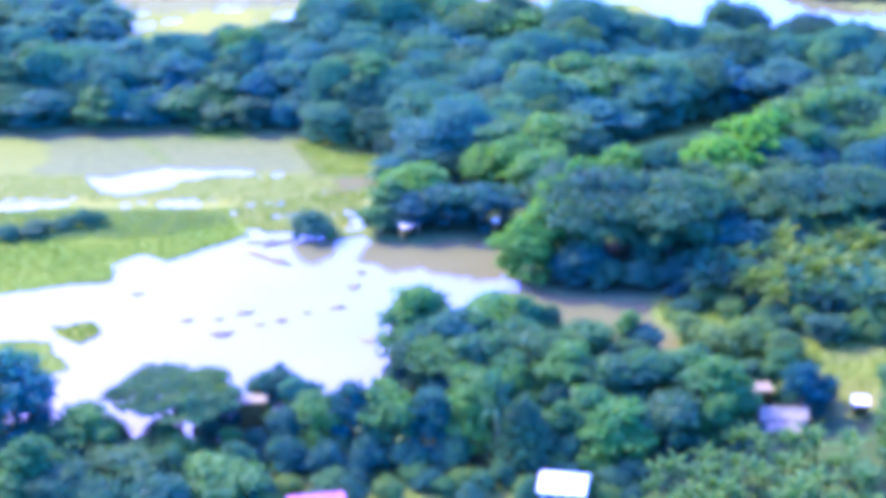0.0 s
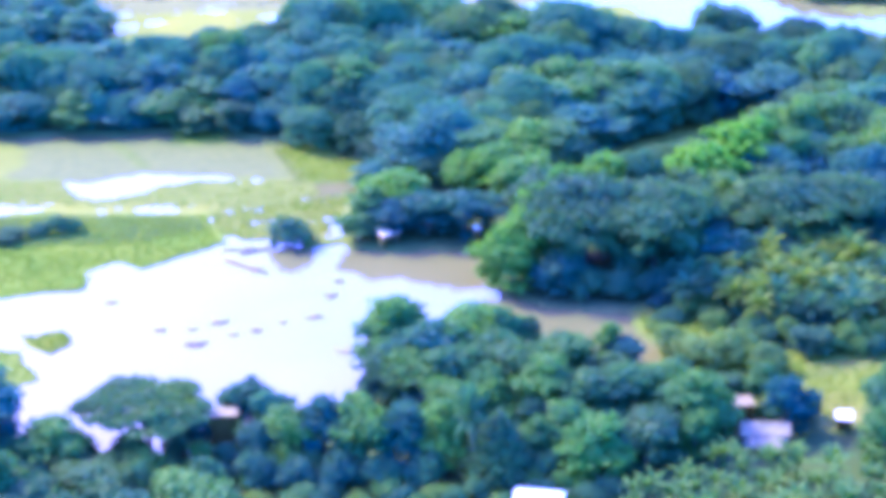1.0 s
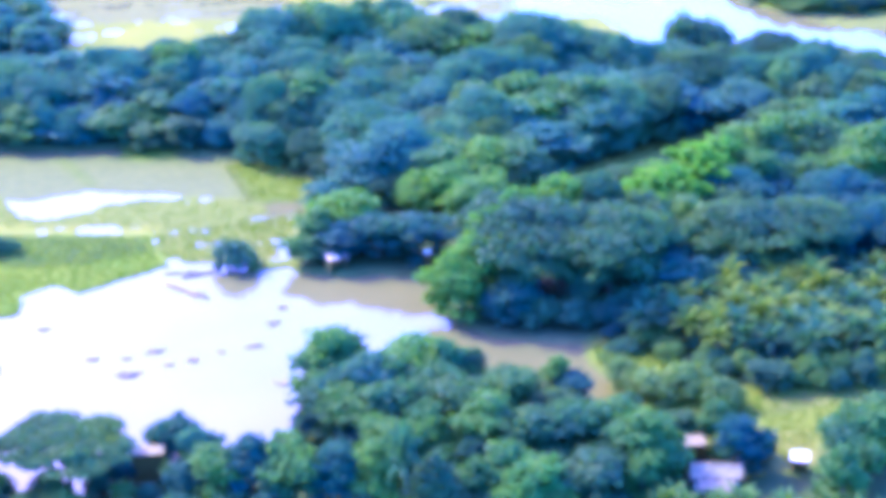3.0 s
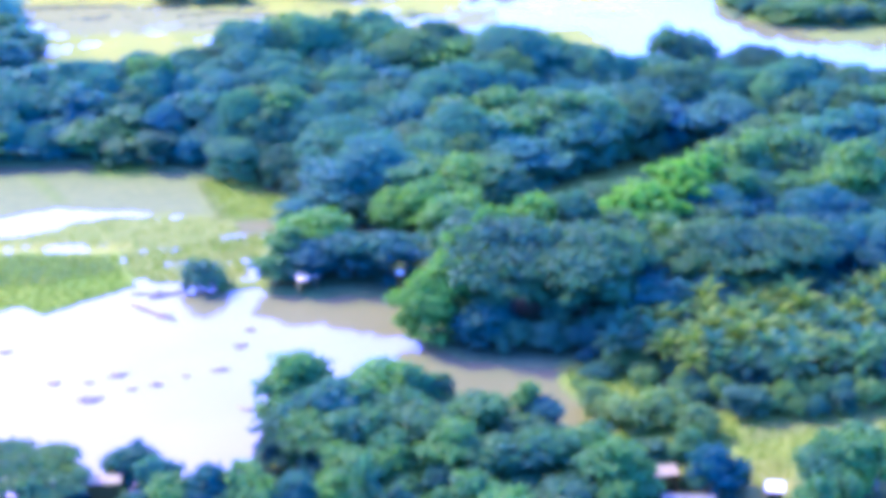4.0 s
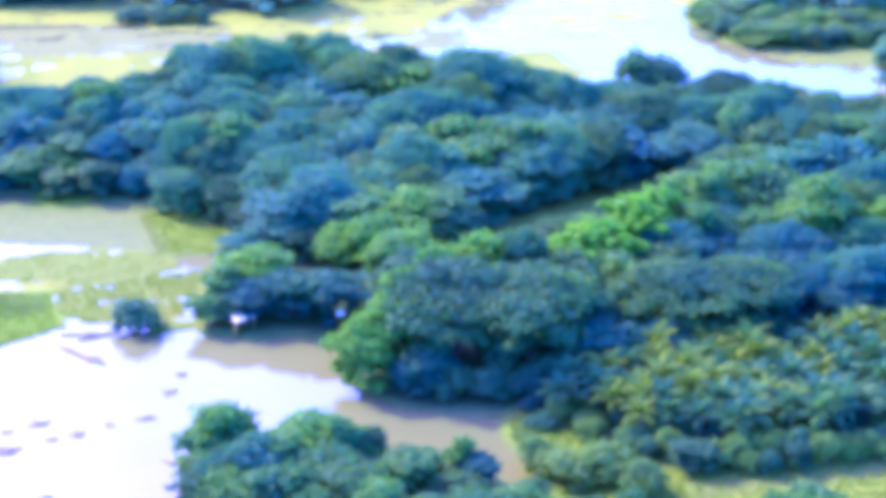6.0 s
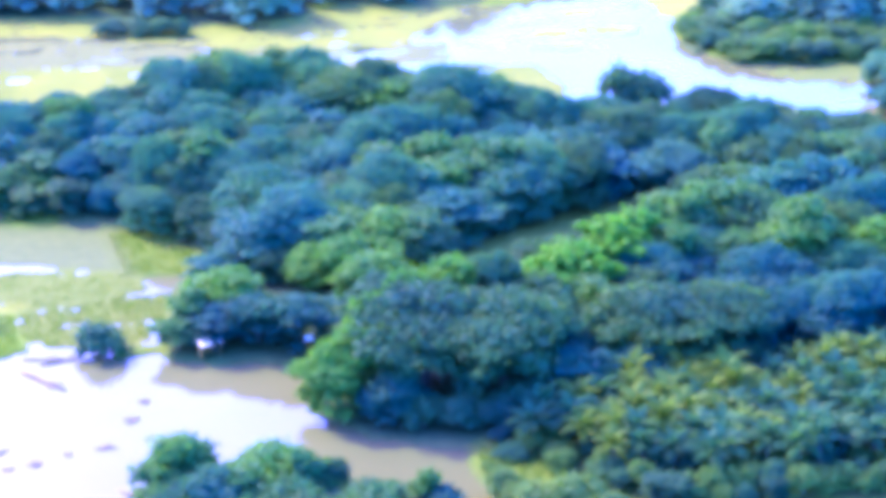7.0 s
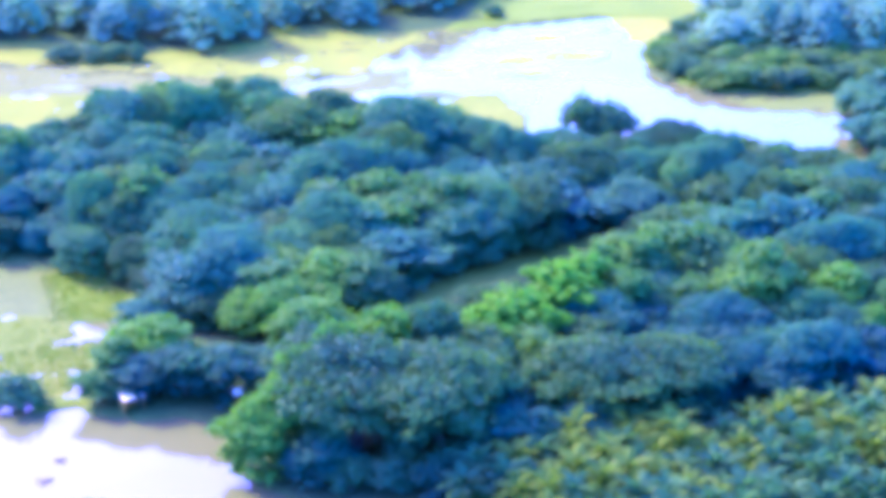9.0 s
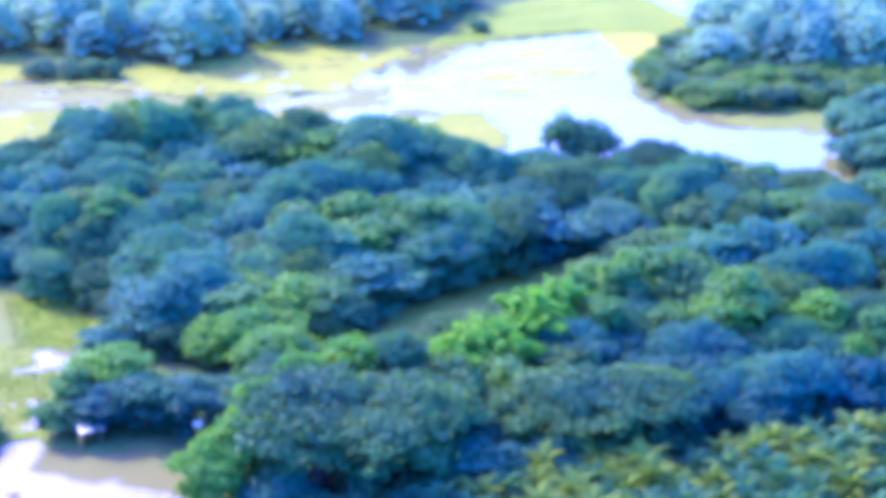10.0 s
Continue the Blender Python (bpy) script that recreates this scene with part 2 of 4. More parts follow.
FAR_YELLOW = [(-122, 519), (-49, 508), (-30, 499), (-3, 503), (-1, 514), (21, 513), (31, 509), (24, 495), (18, 480), (-13, 479), (-47, 493), (-115, 500)]
FAR_GREEN = [(38, 514), (45, 539), (68, 559), (86, 552), (96, 529), (90, 515), (76, 523), (53, 518)]
CLEARING = [(51, 267), (62, 270), (89, 270), (85, 257), (58, 252), (52, 245), (51, 252)]
SAND = [(51, 254), (56, 255), (56, 248), (51, 246)]
BANK_GRASS = [(32, 286), (38, 285), (43, 278), (50, 271), (52, 264), (50, 256), (45, 250), (39, 254), (35, 260), (37, 266), (34, 274), (31, 282)]
YARD = [(-22, 233), (-7, 233), (7, 234), (21, 230), (24, 222), (-22, 225)]
FOREST_N = [(-107, 387), (-55, 378), (-39, 377), (-25, 369), (-12, 357), (-2, 346), (8, 342), (19, 344), (30, 360), (42, 368), (53, 375), (62, 380), (72, 379), (81, 372), (96, 368), (127, 366), (134, 390), (101, 392), (89, 399), (79, 406), (65, 407), (44, 411), (29, 419), (12, 425), (-3, 430), (-16, 427), (-31, 423), (-43, 411), (-50, 407), (-67, 410), (-118, 421)]
FOREST_E = [(43, 331), (49, 340), (57, 352), (62, 361), (66, 363), (80, 371), (95, 383), (112, 393), (141, 391), (120, 315), (96, 311), (84, 313), (70, 311), (55, 308), (45, 304), (34, 303), (27, 303)]
PALMS = [(33, 286), (40, 292), (51, 294), (69, 297), (83, 302), (109, 305), (101, 276), (77, 273), (59, 270), (50, 272), (47, 276), (40, 281)]
PALM_FRONT = [(50, 273), (59, 271), (77, 274), (101, 277), (101, 272.5), (77, 269.5), (59, 267), (52, 268.5)]
NORTH_EDGE = [(-118, 421), (-67, 411), (-50, 408), (-43, 412), (-31, 424), (-16, 428), (-3, 431), (12, 426), (29, 420), (44, 412), (65, 408), (79, 407), (89, 400), (87, 393), (65, 400), (44, 404), (29, 412), (12, 418), (-3, 423), (-16, 420), (-31, 416), (-43, 404), (-50, 400), (-67, 403), (-118, 414)]
FOREST_FAR_L = [(-123, 524), (-71, 514), (-44, 510), (-25, 500), (-5, 500), (-4, 513), (30, 515), (39, 524), (45, 539), (43, 573), (-148, 599)]
FOREST_FAR_R = [(95, 519), (105, 536), (114, 572), (190, 565), (166, 481), (128, 480), (92, 483)]

# shade zones of the woods, put in as lower dark blue-green trees: x, y, half width, half depth
SHADE_ZONES = [
    (59.6, 378.0, 10.0, 10.0), (33.0, 360.0, 12.0, 9.0), (2.7, 361.0, 8.0, 8.0), (-27.0, 392.0, 10.5, 17.0), (-4.0, 408.0, 8.5, 7.0), (12.0, 399.0, 8.0, 10.0),
    (41.0, 390.0, 5.5, 11.0), (-54.0, 400.0, 11.0, 15.0), (68.6, 323.0, 12.0, 11.0), (47.0, 309.0, 12.0, 6.0), (24.0, 384.0, 9.0, 6.0), (86.0, 316.0, 8.0, 6.0),
]

# ---- trees that stand out: kind, x, y, crown radius, height ----
SHORE_W = [
    ("round", -56.2, 245.0, 5.6, 13.0), ("green", -61.2, 241.0, 5.5, 13.0), ("green", -46.1, 238.7, 4.7, 8.0), ("green", -50.9, 228.8, 4.2, 8.0),
    ("olive", -39.5, 230.5, 5.0, 6.0), ("scrub", -34.6, 236.2, 4.0, 5.0), ("olive", -46.3, 225.2, 4.2, 6.0), ("green", -27.3, 226.5, 5.2, 6.0),
    ("shrub", -42.2, 224.4, 4.2, 5.0), ("shrub", -34.6, 223.8, 4.5, 5.0), ("shrub", -23.9, 226.5, 3.1, 4.5), ("shrub", -24.6, 240.0, 2.4, 3.0), ("open", -34.8, 243.6, 8.0, 9.8), ("dark", -22.6, 251.8, 4.4, 8.2), ("round", -19.2, 247.0, 2.8, 7.8), ("dark", -29.6, 246.8, 2.6, 6.4), ("shrub", -31.4, 243.6, 2.2, 3.6),
]
HEDGE = [
    ("shrub", -20.5, 234.0, 3.2, 4.6), ("shrub", -15.5, 233.6, 3.2, 4.4), ("shrub", -10.5, 233.4, 3.2, 4.6), ("shrub", -5.5, 233.0, 3.2, 4.4),
    ("shrub", 0.0, 233.0, 3.2, 4.6), ("shrub", 14.5, 233.0, 3.0, 4.4),
    ("dark", -20.4, 240.0, 3.0, 6.0), ("green", -16.4, 239.6, 4.0, 8.4), ("dark", -12.3, 239.8, 4.1, 10.0), ("green", -7.3, 238.3, 4.5, 10.0),
    ("dark", -1.9, 237.5, 4.5, 10.0), ("green", 2.6, 236.8, 3.7, 9.0),
]
COPSE = [
    ("green", -3.0, 262.5, 5.7, 9.0), ("olive", -4.2, 256.8, 5.0, 7.5), ("green", 3.5, 262.0, 5.7, 9.0), ("green", 9.5, 260.0, 5.3, 9.0),
    ("green", -4.0, 268.6, 5.1, 12.0), ("lime", 6.2, 267.2, 6.5, 9.5), ("dark", 0.2, 258.9, 5.0, 11.0), ("green", 11.2, 265.4, 4.1, 9.0),
    ("green", -1.5, 255.4, 5.4, 9.0), ("green", 5.4, 254.6, 5.3, 10.0), ("olive", 12.1, 254.2, 5.4, 10.0), ("dark", -6.9, 257.1, 2.7, 5.0),
    ("green", 18.2, 261.0, 5.0, 7.5), ("olive", 24.2, 258.0, 4.6, 6.0), ("green", 15.5, 248.3, 5.3, 9.5), ("olive", 21.3, 247.0, 5.4, 9.5),
    ("green", 27.4, 248.5, 4.8, 9.0), ("green", 31.6, 250.6, 4.3, 7.0), ("green", 34.9, 243.4, 4.7, 9.0), ("green", 3.6, 246.0, 4.4, 9.0),
    ("green", 8.1, 247.6, 3.9, 9.0), ("green", 17.7, 237.9, 4.6, 9.0), ("olive", 27.6, 237.1, 5.0, 8.0), ("cone", 9.3, 233.5, 4.2, 9.5),
    ("lime", 21.0, 234.2, 6.3, 9.0),
]
THICKET = [
    ("scrub", 37.8, 267.4, 4.4, 4.0), ("scrub", 43.0, 268.0, 4.4, 4.5), ("scrub", 46.7, 264.0, 3.6, 4.0), ("scrub", 34.2, 271.2, 3.2, 4.0),
]
HOUSE_TREES = [
    ("dark", 46.4, 245.6, 4.0, 7.6), ("green", 37.6, 244.6, 2.6, 6.0), ("green", 44.0, 251.6, 3.2, 6.5), ("olive", 49.6, 249.0, 2.2, 3.6), ("green", 35.6, 249.5, 2.4, 7.0), ("green", 56.8, 235.0, 3.3, 8.0), ("green", 60.7, 244.5, 4.2, 9.0),
    ("green", 59.0, 240.2, 3.8, 8.0), ("green", 60.7, 246.9, 4.0, 8.0), ("green", 66.0, 247.1, 4.4, 8.5),
]
BANANAS = [
    ("banana", 26.2, 224.9, 3.5, 5.0), ("banana", 31.5, 228.4, 3.2, 5.0), ("banana", 36.4, 233.6, 3.2, 4.5), ("banana", 41.7, 231.7, 3.2, 4.5),
    ("banana", 45.3, 232.1, 3.2, 5.0), ("banana", 49.1, 230.1, 3.6, 5.0), ("banana", 36.9, 223.3, 3.5, 5.0), ("banana", 43.4, 221.3, 3.8, 5.0),
    ("banana", 48.6, 220.3, 3.4, 5.0), ("banana", 31.2, 221.1, 3.1, 4.5),
]
POINT = [
    ("lime", -3.7, 327.7, 5.6, 9.0), ("green", -8.4, 323.0, 4.5, 7.0), ("dark", 0.9, 320.0, 5.8, 7.6), ("dark", 6.8, 319.0, 5.8, 7.8),
    ("green", -10.2, 318.6, 3.7, 4.8), ("dark", -4.9, 320.0, 5.2, 6.2), ("shrub", -21.0, 318.1, 4.2, 5.2),
]
MOUND = [
    ("lime", 9.4, 358.6, 4.7, 9.0), ("lime", 17.8, 348.7, 7.2, 10.0), ("lime", 7.0, 341.7, 4.3, 7.0), ("lime", 12.4, 340.7, 5.4, 9.0),
    ("green", 24.1, 347.4, 6.1, 9.5), ("green", 27.0, 346.6, 3.9, 7.0), ("round", -2.2, 350.4, 6.1, 7.5), ("round", -7.7, 345.0, 4.4, 6.0),
    ("lime", 17.4, 333.7, 6.4, 9.0),
]
# yellow-green rim and dark foot put the sunlit edge and shade into leaf colour
GREAT = [
    ("great", 24.6, 302.4, 11.6, 14.6), ("great", 35.4, 301.6, 11.0, 14.0), ("dark", 46.0, 297.6, 6.4, 8.5), ("dark", 53.0, 299.6, 6.0, 7.5), ("lime", 15.4, 298.4, 4.6, 12.5),
    ("lime", 11.8, 297.4, 3.8, 10.0), ("lime", 13.4, 294.8, 4.4, 8.5), ("lime", 17.4, 303.6, 4.8, 15.0), ("lime", 22.4, 309.0, 5.0, 16.5),
    ("lime", 28.4, 313.0, 5.2, 16.5), ("olive", 34.4, 314.8, 5.4, 16.0), ("olive", 40.0, 312.0, 5.4, 13.5), ("dark", 20.6, 293.6, 4.6, 7.0),
    ("shrub", 24.6, 291.2, 3.6, 4.6), ("shrub", 29.6, 290.8, 3.6, 4.6), ("shrub", 34.6, 290.6, 3.4, 4.4), ("shrub", 39.2, 291.6, 3.6, 5.0),
]
PLUMES = [
    ("plume", 40.8, 318.4, 5.4, 12.5), ("plume", 45.4, 325.0, 5.6, 13.0), ("plume", 50.8, 333.0, 5.8, 13.5), ("plume", 55.4, 338.0, 5.2, 13.0),
    ("plume", 48.0, 321.6, 4.8, 11.5), ("plume", 52.6, 330.4, 4.6, 12.0), ("plume", 43.4, 322.2, 4.8, 12.6),
]
# the dark kind here carries the wood's shade in its leaf colour
EAST = [
    ("green", 64.2, 345.0, 5.3, 13.0), ("green", 72.0, 351.1, 6.3, 13.0), ("round", 79.9, 356.4, 6.8, 13.0), ("round", 86.7, 358.1, 7.8, 14.0),
    ("green", 61.3, 336.8, 4.7, 12.0), ("dark", 70.1, 331.3, 6.3, 9.0), ("green", 79.6, 334.8, 6.8, 14.0), ("dark", 64.1, 322.0, 6.1, 8.0),
    ("dark", 73.5, 321.5, 6.1, 8.0), ("dark", 82.8, 324.8, 6.2, 8.0), ("green", 97.9, 326.5, 5.1, 12.0), ("dark", 80.3, 312.2, 5.9, 8.0),
    ("dark", 69.8, 313.2, 5.2, 8.0), ("lime", 90.7, 332.6, 5.5, 13.0), ("lime", 94.0, 321.5, 3.7, 11.0), ("great", 55.3, 307.6, 9.8, 12.0),
    ("great", 64.8, 309.8, 7.8, 11.0), ("umbrella", 94.3, 349.0, 8.2, 13.0),
]
NORTH = [
    ("shrub", 61.4, 430.6, 5.0, 8.6), ("shrub", 64.6, 429.6, 5.0, 7.6), ("shrub", 68.0, 429.0, 4.8, 6.4),
]
FIELD_ROW = [
    ("shrub", -83.0, 321.0, 3.2, 2.4), ("shrub", -77.0, 322.0, 3.2, 2.4), ("shrub", -71.4, 322.3, 3.0, 2.6), ("olive", -67.2, 323.4, 3.2, 2.4),
    ("shrub", -62.8, 325.6, 2.4, 2.4), ("shrub", -59.6, 326.8, 2.4, 3.2), ("shrub", -57.4, 327.0, 2.2, 2.4),
]
YARD_SHRUBS = [
    
    ("palm", 6.2, 233.1, 3.0, 11.5),
    ("scrub", -20.0, 228.5, 2.4, 2.4), ("shrub", -12.0, 229.5, 2.2, 2.6), ("scrub", -8.0, 228.0, 2.2, 2.0), ("shrub", -3.0, 228.5, 2.6, 2.6),
    ("scrub", 1.5, 228.5, 2.4, 2.6), ("shrub", 6.5, 229.0, 2.4, 2.8), ("scrub", 9.0, 226.0, 2.0, 2.2), ("shrub", 19.5, 226.5, 2.6, 2.8),
    ("shrub", 22.5, 228.0, 2.4, 3.0), ("scrub", 19.0, 223.0, 2.2, 2.2), ("shrub", -25.0, 228.0, 3.0, 3.4), ("scrub", -22.0, 224.0, 2.4, 2.4),
    ("shrub", -31.0, 246.0, 2.8, 4.2), 
]
FAR_SHRUBS = [
    ("shrub", -45.4, 495.6, 4.6, 3.6), ("shrub", -39.9, 495.2, 4.6, 3.6), ("shrub", -34.5, 494.7, 4.6, 3.6), ("shrub", -30.3, 494.4, 3.0, 3.6),
    ("scrub", 81.0, 476.5, 4.2, 3.3), ("shrub", 85.8, 470.3, 3.4, 3.5), ("scrub", 94.4, 465.0, 4.1, 3.3), ("scrub", 96.3, 463.2, 4.3, 3.1),
    ("shrub", 105.4, 462.4, 4.0, 3.6), ("shrub", 112.6, 464.9, 3.1, 3.6), ("olive", 118.8, 465.5, 3.3, 4.1), ("olive", 126.9, 462.6, 3.3, 2.3),
    ("olive", 88.1, 482.4, 3.4, 3.7), ("shrub", 97.1, 481.2, 3.6, 3.5), ("olive", 104.9, 480.9, 3.8, 4.4), ("shrub", 115.1, 479.4, 2.9, 4.3),
    ("shrub", 121.3, 476.9, 4.1, 3.6), ("shrub", 124.4, 477.4, 3.7, 3.4), ("shrub", 86.3, 484.8, 2.9, 2.9), ("olive", 133.1, 463.3, 3.7, 2.3),
    ("round", 111.5, 422.2, 5.0, 7.5), ("round", 115.8, 418.7, 5.0, 7.5), ("round", 116.6, 433.3, 5.0, 7.5), ("round", 121.6, 438.1, 5.0, 7.5),
    ("round", 120.9, 424.7, 5.0, 7.5), ("round", 113.7, 440.4, 5.0, 7.5), ("round", 121.2, 447.0, 5.0, 7.5),
    ("shrub", 47.0, 523.3, 2.6, 2.6), ("scrub", 97.6, 415.3, 2.4, 1.8),
    ("scrub", 100.0, 412.1, 2.4, 1.8), ("scrub", 103.1, 413.4, 2.4, 1.8), ("scrub", 106.7, 411.6, 2.4, 1.8),
    ("lime", 37.0, 344.0, 2.8, 2.6), ("lime", 31.5, 342.6, 2.8, 2.8),
]

# ---- land and flood ----
def inside(poly, x, y):
    """Metres inside a plan outline (outside: minus), for arrays of places."""
    px, py = np.array(poly, float).T
    far, odd = np.full(x.shape, 1e9), np.zeros(x.shape, bool)
    for k in range(len(px)):
        ax, ay, bx, by = px[k - 1], py[k - 1], px[k], py[k]
        dx, dy = bx - ax, by - ay
        s = np.clip(((x - ax) * dx + (y - ay) * dy) / (dx * dx + dy * dy + 1e-9), 0, 1)
        far = np.minimum(far, np.hypot(x - ax - s * dx, y - ay - s * dy))
        if dy:
            odd ^= ((ay > y) != (by > y)) & (x < ax + (y - ay) / dy * dx)
    return np.where(odd, far, -far)


WAVES = [(random.uniform(0, 6.28), random.uniform(0, 6.28), 1.55 ** k) for k in range(9)]


def rough(x, y, size):
    """Uneven ground: about -1 to 1, in lumps of about that size."""
    total = 0.0
    for k, (a, b, f) in enumerate(WAVES[:7]):
        u, v = math.cos(a) * x + math.sin(a) * y, -math.sin(a) * x + math.cos(a) * y
        total = total + np.sin(u * f * 2.2 / size + b + 1.3 * np.sin(v * f * 1.6 / size + a)) / f ** 0.75
    return total / 2.2


def step(d, low, high):
    s = np.clip((d - low) / (high - low), 0, 1)
    return s * s * (3 - 2 * s)


# outline, ground level, how uneven, edge wobble, lush, straw, wet
PATCHES = [
    (LAKE, -0.70, 0.0, 0.9, 0.4, 0.3, 0.5), (FAR_LAKE, -0.70, 0.0, 2.0, 0, 0, 1), (GAP_WATER, -0.5, 0.0, 0.6, 0, 0, 1),
    (LANE, 0.30, 0.04, 0.8, 0.1, 1.0, 0.1), (FAR_POND, -0.6, 0.0, 1.2, 0, 0, 1), (FAR_WEST, -0.5, 0.0, 1.0, 0, 0, 1),
    (CHANNEL_END, -0.12, 0.05, 0.9, 0.2, 0.1, 0.9), (PADDY, 0.13, 0.05, 0.6, 0.45, 0.1, 0.75), (PADDY_EDGE, 0.16, 0.06, 0.8, 0.6, 0.45, 0.2), (PADDY_LUSH, 0.25, 0.05, 0.7, 1, 0.1, 0), (TRIANGLE, 0.22, 0.08, 0.5, 0.85, 0.15, 0.15),
    (OLIVE, 0.13, 0.10, 0.9, 0.6, 0.4, 0.2), (REEDY, 0.07, 0.09, 1.0, 0.5, 0.5, 0.25), (FIELD_BAND, 0.02, 0.08, 0.8, 0.4, 0.85, 0.1), (MEADOW, 0.20, 0.10, 0.7, 1, 0.05, 0),
    (ISLET, 0.12, 0.10, 0.7, 0.6, 0.55, 0), (PADDOCK, 0.15, 0.10, 0.6, 0.9, 0.15, 0.1), (BUND_A, 0.3, 0.05, 0.2, 0.7, 0.2, 0),
    (BUND_B, 0.22, 0.03, 0.2, 0.5, 0.15, 0.2), (BUND_C, 0.3, 0.03, 0.2, 0.2, 0.3, 0.4),
    (FAR_SHORE, 0.2, 0.15, 1.4, 0.6, 0.8, 0), (FAR_MEAD_W, 0.10, 0.15, 1.2, 0.7, 0.5, 0), (FAR_MEAD_M, 0.06, 0.14, 1.4, 0.6, 0.6, 0.1), (FAR_MEAD, 0.2, 0.15, 1.2, 0.7, 0.6, 0), (FAR_YELLOW_E, 0.25, 0.12, 1.0, 0.4, 0.95, 0), (FAR_SCRUB_E, 0.5, 0.15, 1.0, 0.9, 0.1, 0), (FAR_BAR, 0.15, 0.1, 0.5, 0.1, 0.1, 0.8),
    (FAR_SHOAL, -0.04, 0.06, 1.5, 0.3, 0.75, 0.4), (FAR_STREAK, 0.10, 0.13, 0.8, 0.5, 0.9, 0.1), (FAR_STREAK_B, 0.07, 0.15, 1.2, 0.4, 0.9, 0.1), (FAR_STREAK_C, 0.07, 0.15, 1.2, 0.4, 0.9, 0.1), (FAR_STRIP, 0.5, 0.15, 1.0, 0.9, 0.0, 0), (FAR_FLAT, 0.05, 0.11, 1.0, 0.15, 0.55, 0.7), (FAR_ISLE, 0.2, 0.15, 1.2, 0.7, 0.75, 0),
    (FAR_GREEN_POND, 0.05, 0.08, 1.0, 0.6, 0.3, 0.35), (FAR_YELLOW, 0.10, 0.15, 1.2, 0.7, 0.8, 0.1), (FAR_GREEN, 0.6, 0.15, 1.0, 1, 0.25, 0),
    (CLEARING, 0.5, 0.1, 0.8, 0.75, 0.45, 0), (SAND, 0.55, 0.05, 0.6, 0, 0.9, 0.4), (LANE_B, 0.45, 0.05, 0.3, 0.1, 0.5, 0.5),
    (BANK_GRASS, 0.3, 0.1, 0.8, 0.75, 0.2, 0.1), (YARD, 0.6, 0.05, 0.6, 0.5, 0.25, 0.1),
]


def land(x, y):
    """Height of the ground and its cover (lush, straw, wet)."""
    h = 0.65 + 0.22 * rough(x, y, 22)
    cover = np.zeros((*x.shape, 3))
    cover[..., 0] = 0.12 + 0.12 * rough(x, y, 40)
    cover[..., 1] = 0.02
    for outline, level, uneven, wobble, *kinds in PATCHES:
        d = inside(outline, x, y) + wobble * 1.1 * rough(x + 7, y, 6) + wobble * 0.5 * rough(x, y + 3, 1.9)
        s = step(d + (0.7 if level > 0 else 0.0), -1.0, 0.9)
        h = h * (1 - s) + s * (level + uneven * (rough(x * 0.45, y * 1.5, 5) + 0.6 * rough(x * 0.6, y * 1.3, 1.6)))
        cover = cover * (1 - s)[..., None] + s[..., None] * np.array(kinds, float)
    return h, np.clip(cover, 0, 1)


def lines(low, high, fine, reach):
    """Grid lines: even where the camera looks, wider and wider out to the horizon."""
    out = np.concatenate([[0], np.cumsum(fine * 1.28 ** np.arange(1, 60))])
    out = out[out < reach]
    return np.concatenate([low - out[::-1], np.arange(low + fine, high, fine), high + out])


gx, gy = lines(-125, 165, 1.0, 3500), lines(215, 580, 1.15, 3500)
X, Y = np.meshgrid(gx, gy)
H, COVER = land(X, Y)
cols, rows_ = len(gx), len(gy)
idx = np.arange(cols * rows_).reshape(rows_, cols)
quads = np.stack([idx[:-1, :-1], idx[:-1, 1:], idx[1:, 1:], idx[1:, :-1]], -1).reshape(-1, 4)
mesh = bpy.data.meshes.new("ground")
mesh.vertices.add(cols * rows_)
mesh.vertices.foreach_set("co", np.stack([X, Y, H], -1).ravel())
mesh.loops.add(quads.size)
mesh.loops.foreach_set("vertex_index", quads.ravel())
mesh.polygons.add(len(quads))
mesh.polygons.foreach_set("loop_start", np.arange(0, quads.size, 4))
mesh.update(calc_edges=True)
attr = mesh.color_attributes.new("cover", "FLOAT_COLOR", "POINT")
attr.data.foreach_set("color", np.concatenate([COVER, np.ones((*X.shape, 1))], -1).ravel())
mesh.shade_smooth()
mesh.materials.append(GROUND)
tagged(new("ground", mesh), "flooded flat farmland with grass, paddies and mud", "ground", kind="structure")


def level(x, y):
    return float(land(np.array([float(x)]), np.array([float(y)]))[0][0])


def sheet(name, low, high, z, material):
    m = bpy.data.meshes.new(name)
    m.from_pydata([(low[0], low[1], z), (high[0], low[1], z), (high[0], high[1], z), (low[0], high[1], z)], [], [(0, 1, 2, 3)])
    m.materials.append(material)
    return new(name, m)


tagged(sheet("water", (-400, 190), (400, 620), 0.0, WATER), "muddy pale brown flood water mirroring the bright sky", "water", kind="structure")


# ---- mesh helpers ----
def part(name, bm, material, parent, label=""):
    m = bpy.data.meshes.new(name)
    bm.to_mesh(m)
    bm.free()
    m.materials.append(material)
    ob = new(name, m)
    ob.parent = parent
    return tagged(ob, label) if label else ob


def raw(name, verts, faces, material, parent, smooth=False, label=""):
    m = bpy.data.meshes.new(name)
    m.from_pydata(verts, [], faces)
    if smooth:
        m.shade_smooth()
    m.materials.append(material)
    ob = new(name, m)
    ob.parent = parent
    return tagged(ob, label) if label else ob


